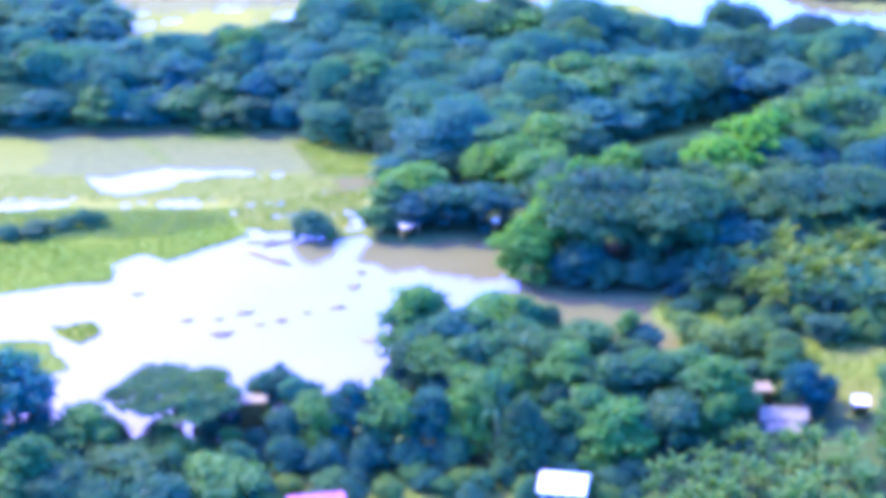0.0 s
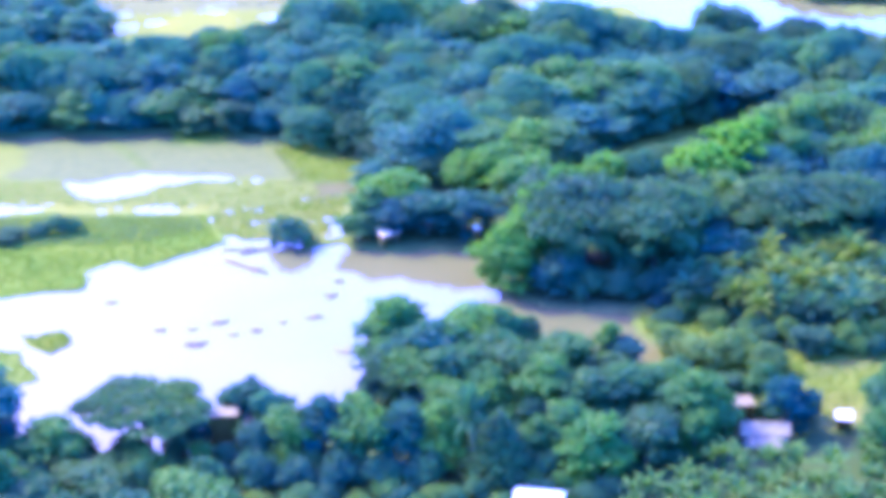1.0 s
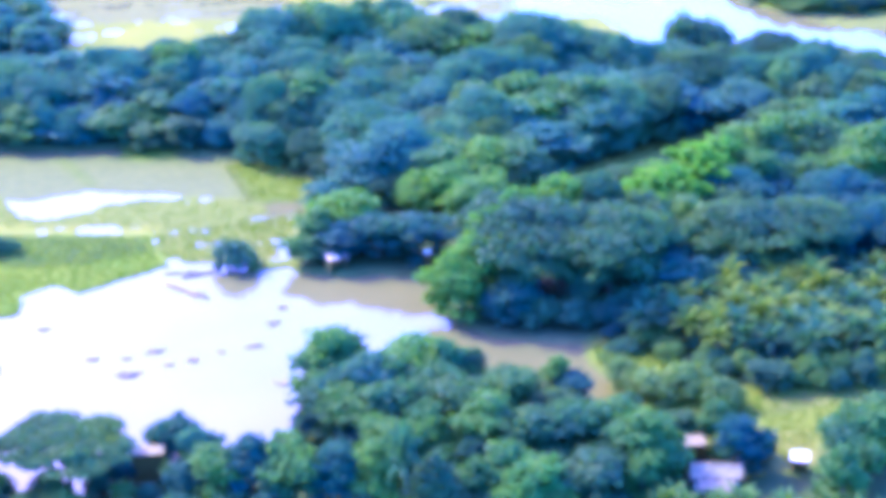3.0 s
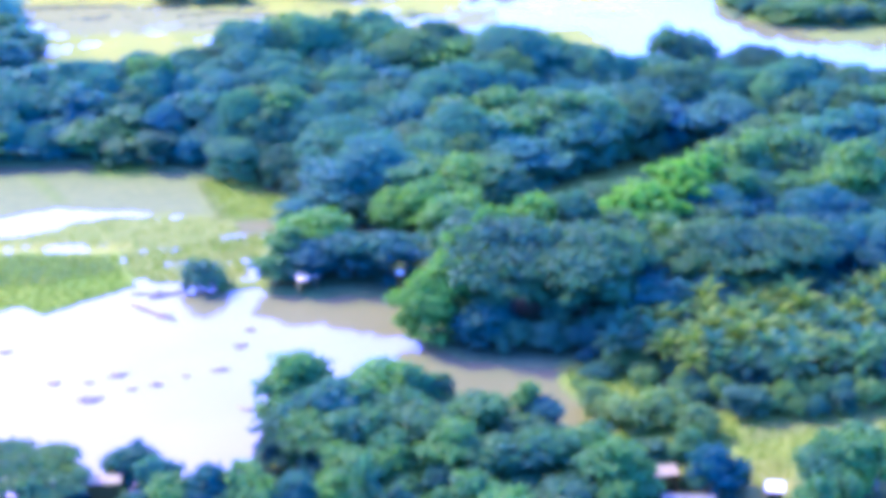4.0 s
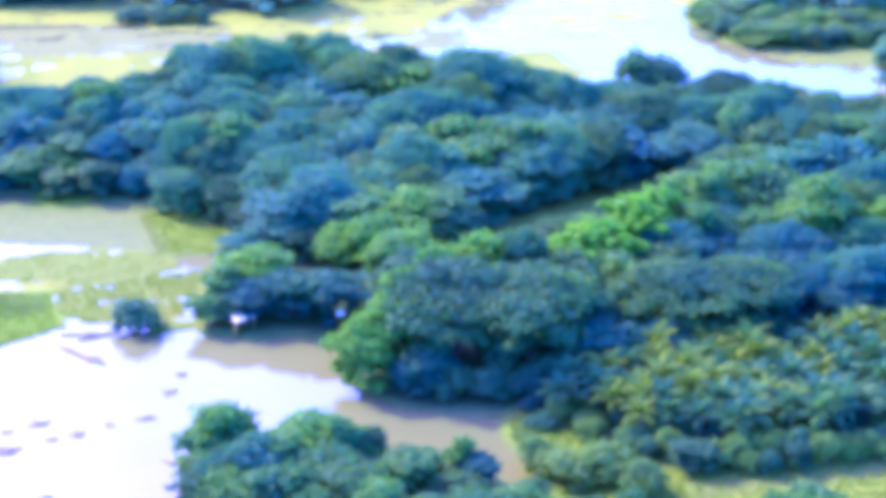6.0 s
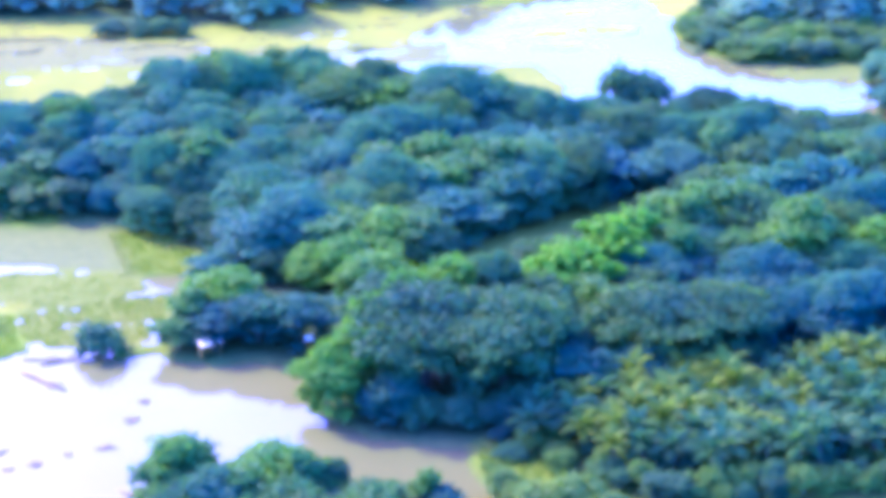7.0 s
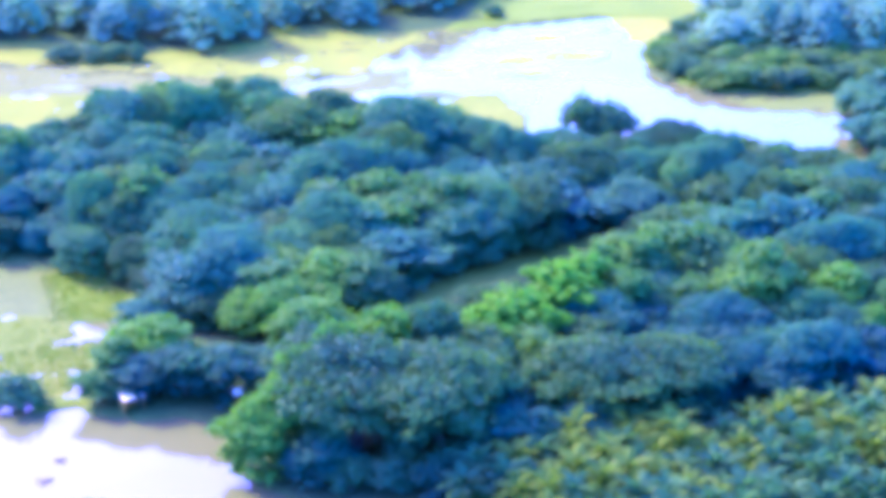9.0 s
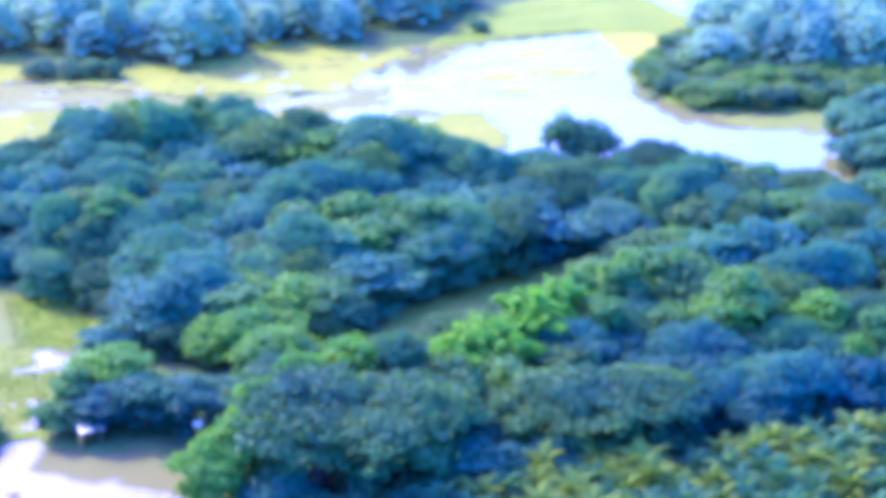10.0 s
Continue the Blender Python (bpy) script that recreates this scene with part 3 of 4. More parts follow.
def tube(points, radii, sides=6):
    """Vertices and faces of a tapered tube along points."""
    verts, faces = [], []
    for k, (p, r) in enumerate(zip(points, radii)):
        p = Vector(p)
        way = (Vector(points[min(k + 1, len(points) - 1)]) - Vector(points[max(k - 1, 0)])).normalized()
        side = way.orthogonal().normalized()
        up = way.cross(side)
        for s in range(sides):
            a = 2 * math.pi * s / sides
            verts.append(p + r * (math.cos(a) * side + math.sin(a) * up))
    for k in range(len(points) - 1):
        for s in range(sides):
            a, b = k * sides + s, k * sides + (s + 1) % sides
            faces.append((a, b, b + sides, a + sides))
    faces.append(tuple(range(sides - 1, -1, -1)))
    faces.append(tuple((len(points) - 1) * sides + s for s in range(sides)))
    return verts, faces


BALL = bmesh.new()
bmesh.ops.create_icosphere(BALL, subdivisions=1, radius=1)
BALL_V = np.array([v.co[:] for v in BALL.verts])
BALL_F = np.array([[v.index for v in f.verts] for f in BALL.faces])
BALL.free()

# ---- trees ----
def crown_mesh(rng, lobes, leaf, per_area, core=0.68):
    """A crown: many small leaf sprays over uneven lobes (x, y, z, radius, flatness), each with a solid twiggy heart."""
    L = np.array(lobes)
    vs, fs, n = [], [], 0
    for x, y, z, r, flat in lobes:
        ball = BALL_V * (r * core) * (1 + 0.18 * rng.standard_normal((len(BALL_V), 1)))
        ball[:, 2] *= flat
        vs.append(ball + (x, y, z))
        fs.append(np.concatenate([BALL_F, BALL_F[:, 2:]], 1) + n)
        n += len(ball)
        count = int(per_area * r * r)
        d = rng.standard_normal((count, 3))
        d[:, 2] = np.where(d[:, 2] < -0.3, -d[:, 2], d[:, 2])
        d /= np.linalg.norm(d, axis=1)[:, None]
        p = d * r * (0.72 + 0.95 * rng.uniform(0, 1, (count, 1)) ** 1.5)
        p[:, 2] *= flat
        p += (x, y, z)
        deep = np.zeros(count, bool)
        for ox, oy, oz, orad, oflat in lobes:
            q = (p - (ox, oy, oz)) / (1, 1, oflat)
            deep |= (q ** 2).sum(1) < (0.72 * orad) ** 2
        p, d = p[~deep], d[~deep]
        nrm = d * (1, 1, 0.7) + (0, 0, 0.35) + 0.55 * rng.standard_normal(d.shape)
        nrm /= np.linalg.norm(nrm, axis=1)[:, None]
        t = np.cross(nrm, rng.standard_normal(d.shape))
        t /= np.linalg.norm(t, axis=1)[:, None] + 1e-9
        b = np.cross(nrm, t)
        size = leaf * rng.uniform(0.6, 1.35, (len(p), 1))
        t[:, 2] -= 0.25
        t, b, dip = t * size * 1.3, b * size * 0.46, nrm * size * 0.22
        quad = np.stack([p - t, p - b - dip, p + t, p + b - dip], 1)
        vs.append(quad.reshape(-1, 3))
        fs.append(np.arange(4 * len(p)).reshape(-1, 4) + n)
        n += 4 * len(p)
    return np.concatenate(vs), np.concatenate(fs)


def crown_part(parent, rng, lobes, leaf, per_area, material, core=0.68):
    v, f = crown_mesh(rng, lobes, leaf, per_area, core)
    faces = [tuple(q[:3]) if q[2] == q[3] else tuple(q) for q in f.tolist()]
    return raw("crown", v.tolist(), faces, material, parent)


def wood(parent, rng, height, thick, tips, bend=0.4):
    """A tapered trunk and its limbs, which reach into the crown."""
    fork = height * 0.42
    mid = Vector((rng.uniform(-bend, bend), rng.uniform(-bend, bend), fork))
    top = Vector((rng.uniform(-bend, bend), rng.uniform(-bend, bend), height * 0.8))
    v, f = tube([(0, 0, -0.4), (0, 0, 0.25), mid * 0.5, mid, top], [thick * 1.7, thick * 1.15, thick, thick * 0.8, thick * 0.25], 7)
    raw("trunk", v, f, BARK, parent, True)
    for x, y, z in tips:
        a = mid.lerp(top, rng.uniform(0.0, 0.35))
        b = a.lerp(Vector((x, y, z)), 0.5) + Vector((0, 0, 0.25))
        v, f = tube([a, b, (x, y, z)], [thick * 0.5, thick * 0.32, thick * 0.12], 5)
        raw("limb", v, f, BARK, parent, True)


def round_tree(seed, material, label, tall=1.0, name="broadleaf_tree", leaf=0.40, dense=40):
    """Crown radius 4, height 10."""
    rng = np.random.default_rng(seed)
    tree = tagged(new(name), label, "tree", "trees of the woods")
    lobes = [(0, 0, 5.0, 2.3, 0.9)]
    for bough in range(6):
        # boughs: uneven masses of foliage, each a heap of smaller clumps
        a, out = 1.05 * bough + rng.uniform(-0.4, 0.4), rng.uniform(1.2, 2.5) if bough else 0.4
        bx, by, bz, br = out * math.cos(a), out * math.sin(a), rng.uniform(4.6, 7.3) if bough else 7.4 * tall, rng.uniform(1.3, 2.0)
        lobes.append((bx, by, bz - 0.3, br * 0.85, 0.8))
        for k in range(8):
            c, up = 2.4 * k + rng.uniform(-0.5, 0.5), rng.uniform(-0.3, 1.0)
            o = math.sqrt(max(0.1, 1 - max(up, 0) ** 2)) * br
            lobes.append((bx + o * math.cos(c), by + o * math.sin(c), bz + 0.8 * br * up, rng.uniform(0.6, 1.25), rng.uniform(0.34, 0.62)))
    for k in range(14):
        a = 0.9 * k + rng.uniform(-0.3, 0.3)
        lobes.append((2.9 * math.cos(a), 2.9 * math.sin(a), 0.9 + 3.6 * rng.uniform(0, 1), rng.uniform(0.8, 1.45), 0.75))
    crown_part(tree, rng, lobes, leaf, dense, material)
    wood(tree, rng, 7, 0.26, [l[:3] for l in lobes[2:14:3]])
    return tree


def umbrella_tree(seed, material, label, name="rain_tree", group="spreading trees"):
    """Crown radius 10, height 14: flat tiers of foliage on long limbs, wider to some sides than to others."""
    rng = np.random.default_rng(seed)
    tree = tagged(new(name), label, "tree", group)
    lobes = []
    p2, p3, tip = rng.uniform(0, 6.28), rng.uniform(0, 6.28), rng.uniform(0, 6.28)

    def reach(a):
        return 8.6 * (1 + 0.2 * math.sin(2 * a + p2) + 0.14 * math.sin(3 * a + p3))

    for k in range(84):
        out = math.sqrt((k + 0.5) / 84)
        a = 2.4 * k + rng.uniform(-0.4, 0.4)
        x, y = reach(a) * out * math.cos(a), reach(a) * out * math.sin(a)
        lift = 0.11 * (x * math.cos(tip) + y * math.sin(tip)) + 0.7 * math.sin(0.55 * x + p3) * math.cos(0.5 * y + p2)
        lobes.append((x, y, 12.3 - 3.6 * out ** 2.2 + lift + rng.uniform(-0.75, 0.65), rng.uniform(1.1, 2.3), rng.uniform(0.4, 0.6)))
    for k in range(34):
        a = 0.37 * k + rng.uniform(-0.2, 0.2)
        lobes.append((0.9 * reach(a) * math.cos(a), 0.9 * reach(a) * math.sin(a), rng.uniform(1.2, 7.4), rng.uniform(1.3, 2.1), 0.8))
    crown_part(tree, rng, lobes, 0.46, 30, material)
    wood(tree, rng, 11, 0.55, [l[:3] for l in lobes[4:60:14]], 0.9)
    return tree


def open_tree(seed, material, label):
    """Crown radius 10, height 13: thin tiers on a forked trunk, with gaps that show the water."""
    rng = np.random.default_rng(seed)
    tree = tagged(new("umbrella_tree"), label, "tree")
    lobes = []
    for k in range(64):
        out = math.sqrt((k + 0.5) / 64)
        a = 2.4 * k + rng.uniform(-0.4, 0.4)
        lobes.append((9.0 * out * math.cos(a), 9.0 * out * math.sin(a), 11.9 - 2.3 * out ** 2 + rng.uniform(-0.8, 0.5), rng.uniform(1.1, 1.9), rng.uniform(0.28, 0.42)))
    crown_part(tree, rng, lobes, 0.42, 90, material)
    wood(tree, rng, 10.5, 0.5, [l[:3] for l in lobes[2:32:3]], 0.8)
    return tree


def cone_tree(seed, material, label):
    """Crown radius 4, height 10."""
    rng = np.random.default_rng(seed)
    tree = tagged(new("conical_tree"), label, "tree")
    lobes = []
    for k in range(36):
        up = (k + 0.5) / 36
        a, out = 2.4 * k, 3.5 * (1 - up) ** 0.85
        lobes.append((out * math.cos(a), out * math.sin(a), 1.6 + 7.7 * up, 0.6 + 1.0 * (1 - up), 0.8))
    crown_part(tree, rng, lobes, 0.32, 60, material)
    wood(tree, rng, 8, 0.22, [l[:3] for l in lobes[3:24:5]], 0.15)
    return tree


def shrub(seed, material, label, name="shrub", category="shrub", group="shrubs"):
    """Crown radius 3, height 4."""
    rng = np.random.default_rng(seed)
    bush = tagged(new(name), label, category, group)
    lobes = [(0, 0, 1.5, 1.6, 0.9)]
    for k in range(17):
        a, up = 2.4 * k + rng.uniform(-0.4, 0.4), rng.uniform(0.0, 1.0)
        out = math.sqrt(1 - up ** 2) * rng.uniform(0.75, 1.0)
        lobes.append((2.3 * out * math.cos(a), 2.3 * out * math.sin(a), 0.7 + 2.3 * up, rng.uniform(0.55, 1.05), 0.85))
    crown_part(bush, rng, lobes, 0.27, 85, material)
    v, f = tube([(0, 0, -0.3), (0.05, 0, 0.6), (0, 0.1, 1.8)], [0.2, 0.15, 0.06], 6)
    raw("trunk", v, f, BARK, bush, True)
    return bush


def plume_clump(seed, material, label):
    """Radius 4, height 12: arching culms with hanging leaves."""
    rng = np.random.default_rng(seed)
    clump = tagged(new("bamboo_clump"), label, "bamboo", "bamboo row")
    vs, fs, n = [], [], 0
    for k in range(20):
        a, lean = rng.uniform(0, 6.28), rng.uniform(0.3, 1.25)
        base = Vector((0.8 * math.cos(a) * lean, 0.8 * math.sin(a) * lean, -0.2))
        pts = []
        for s in np.linspace(0, 1, 7):
            out = 0.8 * lean + 3.4 * lean * s ** 2.2
            pts.append(Vector((out * math.cos(a), out * math.sin(a), -0.2 + 12.2 * (1 - 0.25 * lean) * math.sin(s * (1.3 + 0.55 * lean)) / math.sin(min(1.57, 1.3 + 0.55 * lean)))))
        if k < 12:
            v, f = tube(pts, [0.07, 0.07, 0.06, 0.06, 0.05, 0.04, 0.02], 5)
            raw("culm", v, f, material, clump)
        for j in range(330):
            s = rng.uniform(0.25, 1.0) * 5.99
            p = pts[int(s)].lerp(pts[int(s) + 1], s % 1) + Vector(rng.normal(0, 0.22, 3))
            t = Vector((math.cos(a), math.sin(a), -0.7)) + Vector(rng.normal(0, 0.5, 3))
            t = t.normalized() * rng.uniform(0.3, 0.6)
            b = t.cross(Vector(rng.normal(0, 1, 3))).normalized() * 0.14
            vs += [p - t, p - b, p + t, p + b]
            fs.append((n, n + 1, n + 2, n + 3))
            n += 4
    for k in range(10):
        a = 0.63 * k
        ball = [Vector((0.9 * math.cos(a) + 0.7 * u, 0.9 * math.sin(a) + 0.7 * v, 2.6 + 0.5 * k + 1.8 * w)) for u, v, w in BALL_V.tolist()]
        fs += [tuple(i + n for i in f) for f in BALL_F.tolist()]
        vs += ball
        n += len(ball)
    raw("foliage", vs, fs, material, clump)
    return clump


def frond_mesh(rng, length, material, name="frond"):
    """A feather leaf along +x that rises and droops, with leaflets in two rows."""
    vs, fs = tube([(0, 0, 0), (length * 0.35, 0, length * 0.26), (length * 0.7, 0, length * 0.24), (length, 0, -length * 0.06)], [0.06, 0.045, 0.03, 0.01], 4)
    n = len(vs)
    for k in range(24):
        s = 0.1 + 0.9 * k / 24
        x, z = length * s, length * (0.26 * math.sin(min(s / 0.52, 2.2) * 1.5708 * 0.95) if s < 0.6 else 0.258 - 1.45 * (s - 0.6) ** 2 - 0.12 * (s - 0.6))
        reach = length * 0.27 * (1 - 0.55 * abs(2 * s - 0.9))
        for side in (-1, 1):
            droop = rng.uniform(0.25, 0.7) * reach
            w = 0.075
            vs += [(x - w, 0, z), (x + w, 0, z), (x + reach * 0.5 + w * 0.3, side * reach, z - droop), (x + reach * 0.5 - w * 0.5, side * reach * 0.98, z - droop)]
            fs.append((n, n + 1, n + 2, n + 3))
            n += 4
    m = bpy.data.meshes.new(name)
    m.from_pydata(vs, [], fs)
    m.materials.append(material)
    return m


def palm(seed, material, label, count=16):
    """Crown radius 3.5, height 7."""
    rng = np.random.default_rng(seed)
    tree = tagged(new("palm"), label, "palm", "palms of the grove")
    lean = rng.uniform(-0.5, 0.5, 2)
    top = Vector((lean[0], lean[1], 5.0))
    v, f = tube([(0, 0, -0.4), (0.1 * lean[0], 0.1 * lean[1], 1.2), (0.5 * lean[0], 0.5 * lean[1], 3.2), top], [0.30, 0.2, 0.17, 0.2], 7)
    raw("trunk", v, f, BARK, tree, True)
    blades = [frond_mesh(rng, 3.9, material), frond_mesh(rng, 3.2, material)]
    for k in range(count):
        ob = new("frond", blades[k % 2])
        ob.parent = tree
        tilt = -64 + 92 * (k / count) + rng.uniform(-8, 8)
        ob.matrix_basis = Matrix.Translation(top) @ pose(0, 0, 0, 0, 0, 137.5 * k) @ pose(0, 0, 0, 0, tilt, 0)
    return tree


def banana_plant(seed, material, label):
    """Radius 3, height 5: a few stems with broad drooping leaves."""
    rng = np.random.default_rng(seed)
    plant = tagged(new("banana_plant"), label, "banana plant", "banana patch")
    sides = []
    for reach in (2.5, 1.9):
        vs, fs = [], []
        for k in range(7):
            s = k / 6
            x, z = reach * s, reach * (0.75 * s - 0.85 * s * s)
            w = 0.26 * math.sin(math.pi * (0.12 + 0.86 * s)) * reach / 2
            vs += [(x, -w, z - 0.12), (x, 0, z), (x, w, z - 0.12)]
            if k:
                b = 3 * k
                fs += [(b - 3, b - 2, b + 1, b), (b - 2, b - 1, b + 2, b + 1)]
        m = bpy.data.meshes.new("leaf")
        m.from_pydata(vs, [], fs)
        m.materials.append(material)
        sides.append(m)
    for s in range(3):
        a = 2.1 * s + rng.uniform(-0.3, 0.3)
        base = Vector((1.3 * math.cos(a), 1.3 * math.sin(a), 0)) if s else Vector((0, 0, 0))
        tall = rng.uniform(2.2, 3.7)
        v, f = tube([base + Vector((0, 0, -0.3)), base + Vector((0.05, 0, tall * 0.5)), base + Vector((0.1, 0.05, tall))], [0.16, 0.13, 0.08], 6)
        raw("stem", v, f, material, plant, True)
        for k in range(9):
            ob = new("leaf", sides[(k + s) % 2])
            ob.parent = plant
            ob.matrix_basis = Matrix.Translation(base + Vector((0.1, 0.05, tall))) @ pose(0, 0, 0, 0, 0, 137.5 * k + 40 * s) @ pose(0, 0, 0, rng.uniform(-15, 15), -72 + 64 * k / 9 + rng.uniform(-8, 8), 0)
    return plant


GREEN = "broad green tree with a dense uneven crown on flooded land, haze in its colour"
MODELS = {
    "round": ([round_tree(s, LEAF_HAZE, GREEN, 0.9 + 0.08 * s) for s in range(5)], 4.5, 10.0),
    "green": ([round_tree(12 + s, LEAF_GREEN, "green tree with a ragged crown, little haze put into its leaf colour", 0.9 + 0.08 * s, "green_tree") for s in range(4)], 4.5, 10.0),
    "lime": ([round_tree(20 + s, LEAF_LIME, "bright yellow-green tree with a lumpy sunlit crown", 1.0, "yellow_green_tree") for s in range(3)], 4.5, 10.0),
    "olive": ([round_tree(25 + s, LEAF_OLIVE, "dull olive green tree with an uneven crown", 1.0, "olive_green_tree") for s in range(2)], 4.5, 10.0),
    "umbrella": ([umbrella_tree(30 + s, LEAF_HAZE, "huge spreading dark green rain tree with tiered foliage, haze in its colour") for s in range(3)], 10.6, 14.0),
    "great": ([umbrella_tree(35 + s, LEAF_OLIVE, "huge domed olive green rain tree with tiered foliage") for s in range(2)], 10.6, 14.0),
    "spread": ([umbrella_tree(130 + s, LEAF_SPREAD, "wide green tree whose crown merges with the wood", "spreading_tree", "trees of the woods") for s in range(3)], 10.6, 14.0),
    "open": ([open_tree(40, LEAF_OLIVE, "wide umbrella tree with thin tiers beside the water")], 10.0, 13.0),
    "cone": ([cone_tree(50, LEAF_OLIVE, "conical dull green tree among broadleaf trees")], 4.0, 10.0),
    "shrub": ([shrub(60 + s, LEAF_SHRUB, "low dense green bush at the water's edge") for s in range(3)], 3.2, 4.0),
    "scrub": ([shrub(70 + s, LEAF_SCRUB, "yellowish green scrub bush beside the channel", "scrub_bush") for s in range(2)], 3.2, 4.0),
    "dark": ([round_tree(140 + s, LEAF_SHADE, "tree with a dense low crown, shade put into its dark blue-green leaf colour", 0.95, "dark_green_tree") for s in range(3)], 4.5, 10.0),
    "young": ([shrub(150 + s, LEAF_SPREAD, "young green tree filling a gap in the wood", "young_tree", "tree", "trees of the woods") for s in range(2)], 3.2, 4.0),
    "young_hazy": ([shrub(155 + s, LEAF_HAZE, "young tree filling a gap in the wood, bluish haze put into its leaf colour", "young_dark_tree", "tree", "trees of the woods") for s in range(2)], 3.2, 4.0),
    "plume": ([plume_clump(80 + s, LEAF_PLUME, "bright lime bamboo clump with arching culms") for s in range(2)], 4.0, 12.0),
    "palm": ([palm(90 + s, FROND, "green palm with arching feather fronds in a grove") for s in range(3)], 3.5, 7.0),
    "dry_palm": ([palm(95 + s, FROND_DRY, "palm with yellowing fronds in a grove") for s in range(2)], 3.5, 7.0),
    "banana": ([banana_plant(100 + s, BANANA, "clump of banana plants with broad drooping leaves") for s in range(2)], 3.0, 5.0),
}
stand = random.Random(4)
used = set()
STANDING = [(13.7, 223.4, 3.5), (-16.0, 220.0, 3.5), (43.0, 241.4, 3.2), (41.0, 248.0, 1.8), (53.6, 244.8, 2.0), (-5.4, 315.6, 2.2), (8.6, 314.6, 1.2), (88.3, 316.4, 2.0), (-25.9, 247.4, 3.0), (-29.2, 242.2, 1.2)]


def plant(kind, x, y, r, h):
    models, radius, tall = MODELS[kind]
    model = models[stand.randrange(len(models))]
    turn = Matrix.Translation((x, y, max(level(x, y), -0.3) - 0.05)) @ pose(0, 0, 0, 0, 0, stand.uniform(0, 360)) @ Matrix.Diagonal((r / radius, r / radius * stand.uniform(0.8, 1.2), h / tall, 1))
    STANDING.append((x, y, r))
    if model.name in used:
        sx, sy, sz = model.scale
        return copy_thing(model, turn @ Matrix.Diagonal((1 / sx, 1 / sy, 1 / sz, 1)))
    used.add(model.name)
    model.matrix_basis = turn
    return model


for group in (SHORE_W, HEDGE, COPSE, THICKET, HOUSE_TREES, BANANAS, POINT, MOUND, GREAT, PLUMES, EAST, NORTH, FIELD_ROW, YARD_SHRUBS, FAR_SHRUBS):
    for kind, x, y, r, h in group:
        stand.seed(int(x * 10 + y * 37))
        plant(kind, x, y, r, h)


def fill(outline, kinds, spacing, r, h, tries, margin=0.0, free=0.75, seed=0, edges=False, deep=()):
    """Trees at random inside an outline, none too near another; deep: bluer or darker kinds that stand in for shade."""
    stand.seed(seed)
    xs, ys = zip(*outline)
    for _ in range(tries):
        x, y = stand.uniform(max(min(xs), -120), min(max(xs), 165)), stand.uniform(min(ys), max(ys))
        size = stand.uniform(*r)
        if inside(outline, np.array([x]), np.array([y]))[0] < margin:
            continue
        if any((x - a) ** 2 + (y - b) ** 2 < max(spacing, free * (size + c) * 0.75) ** 2 for a, b, c in STANDING):
            continue
        # the south edge of a tall wood is low and young, its north edge old and high
        kind, tall = stand.choice(kinds), stand.uniform(*h)
        if deep and any(((x - a) / c) ** 2 + ((y - b) / d) ** 2 < 1 for a, b, c, d in SHADE_ZONES):
            kind, tall = stand.choice(deep), tall * 0.82
        if edges:
            south, north = inside(outline, np.array([x, x]), np.array([y - 9.0, y + 12.0]))
            tall *= (0.58 if x < 8 else 0.9) if south < 0 else (1.16 if x < 50 else 0.85) if north < 0 else 1.0
        plant(kind, x, y, size, tall)


fill(FOREST_N, ["green", "green", "olive", "great", "great", "spread", "spread", "spread", "umbrella"], 4.0, (5.0, 9.0), (8.5, 13.0), 2600, 1.5, 0.50, 1, True, ["round", "round", "umbrella"])
fill(FOREST_E, ["green", "green", "spread", "spread", "great", "olive", "umbrella"], 3.5, (4.6, 8.0), (8.0, 12.5), 1000, 2.0, 0.50, 2, False, ["dark", "dark", "dark", "umbrella"])
fill(FOREST_N, ["young", "young", "young_hazy"], 3.2, (3.6, 5.2), (6.0, 9.0), 900, 3.0, 0.36, 31, False, ["young_hazy"])
fill(FOREST_E, ["young", "young", "young_hazy"], 3.2, (3.2, 4.8), (5.5, 8.0), 400, 3.0, 0.36, 32, False, ["young_hazy"])
fill(FOREST_W, ["round", "round", "round", "olive"], 4.0, (4.0, 6.5), (7.0, 11.0), 200, 0.0, 0.64, 12)
fill(COPSE_LAND, ["green", "green", "olive", "shrub", "dark"], 3.0, (2.6, 4.0), (4.5, 7.5), 260, 0.0, 0.6, 13)
fill(UNDER_TREE, ["shrub", "shrub", "green"], 2.4, (1.9, 2.8), (2.4, 3.8), 120, 0.0, 0.5, 14)
fill(SHORE_LAND, ["green", "shrub", "olive", "shrub"], 3.0, (2.6, 4.2), (3.5, 5.5), 160, 0.0, 0.5, 8)
fill(YARD, ["shrub", "scrub", "green"], 2.4, (1.8, 3.0), (2.2, 3.6), 120, 0.3, 0.5, 9)
fill(BANANA_PATCH, ["banana"], 2.7, (2.4, 3.2), (3.6, 5.0), 200, 0.0, 0.42, 10)
fill(FAR_SCRUB_E, ["scrub", "green", "olive", "lime"], 3.0, (2.8, 4.4), (2.6, 4.6), 160, 0.5, 0.5, 22)
fill(BANK_GRASS, ["scrub", "scrub", "shrub"], 2.2, (1.0, 1.8), (1.0, 1.8), 26, 0.5, 0.4, 6)
fill(DRY_PALMS, ["dry_palm", "dry_palm", "palm"], 2.8, (3.0, 3.8), (4.8, 6.6), 300, 0.0, 0.45, 3)
fill(PALMS, ["palm"] * 7 + ["dry_palm"], 2.8, (3.0, 3.9), (4.6, 6.4), 900, 2.5, 0.45, 4)

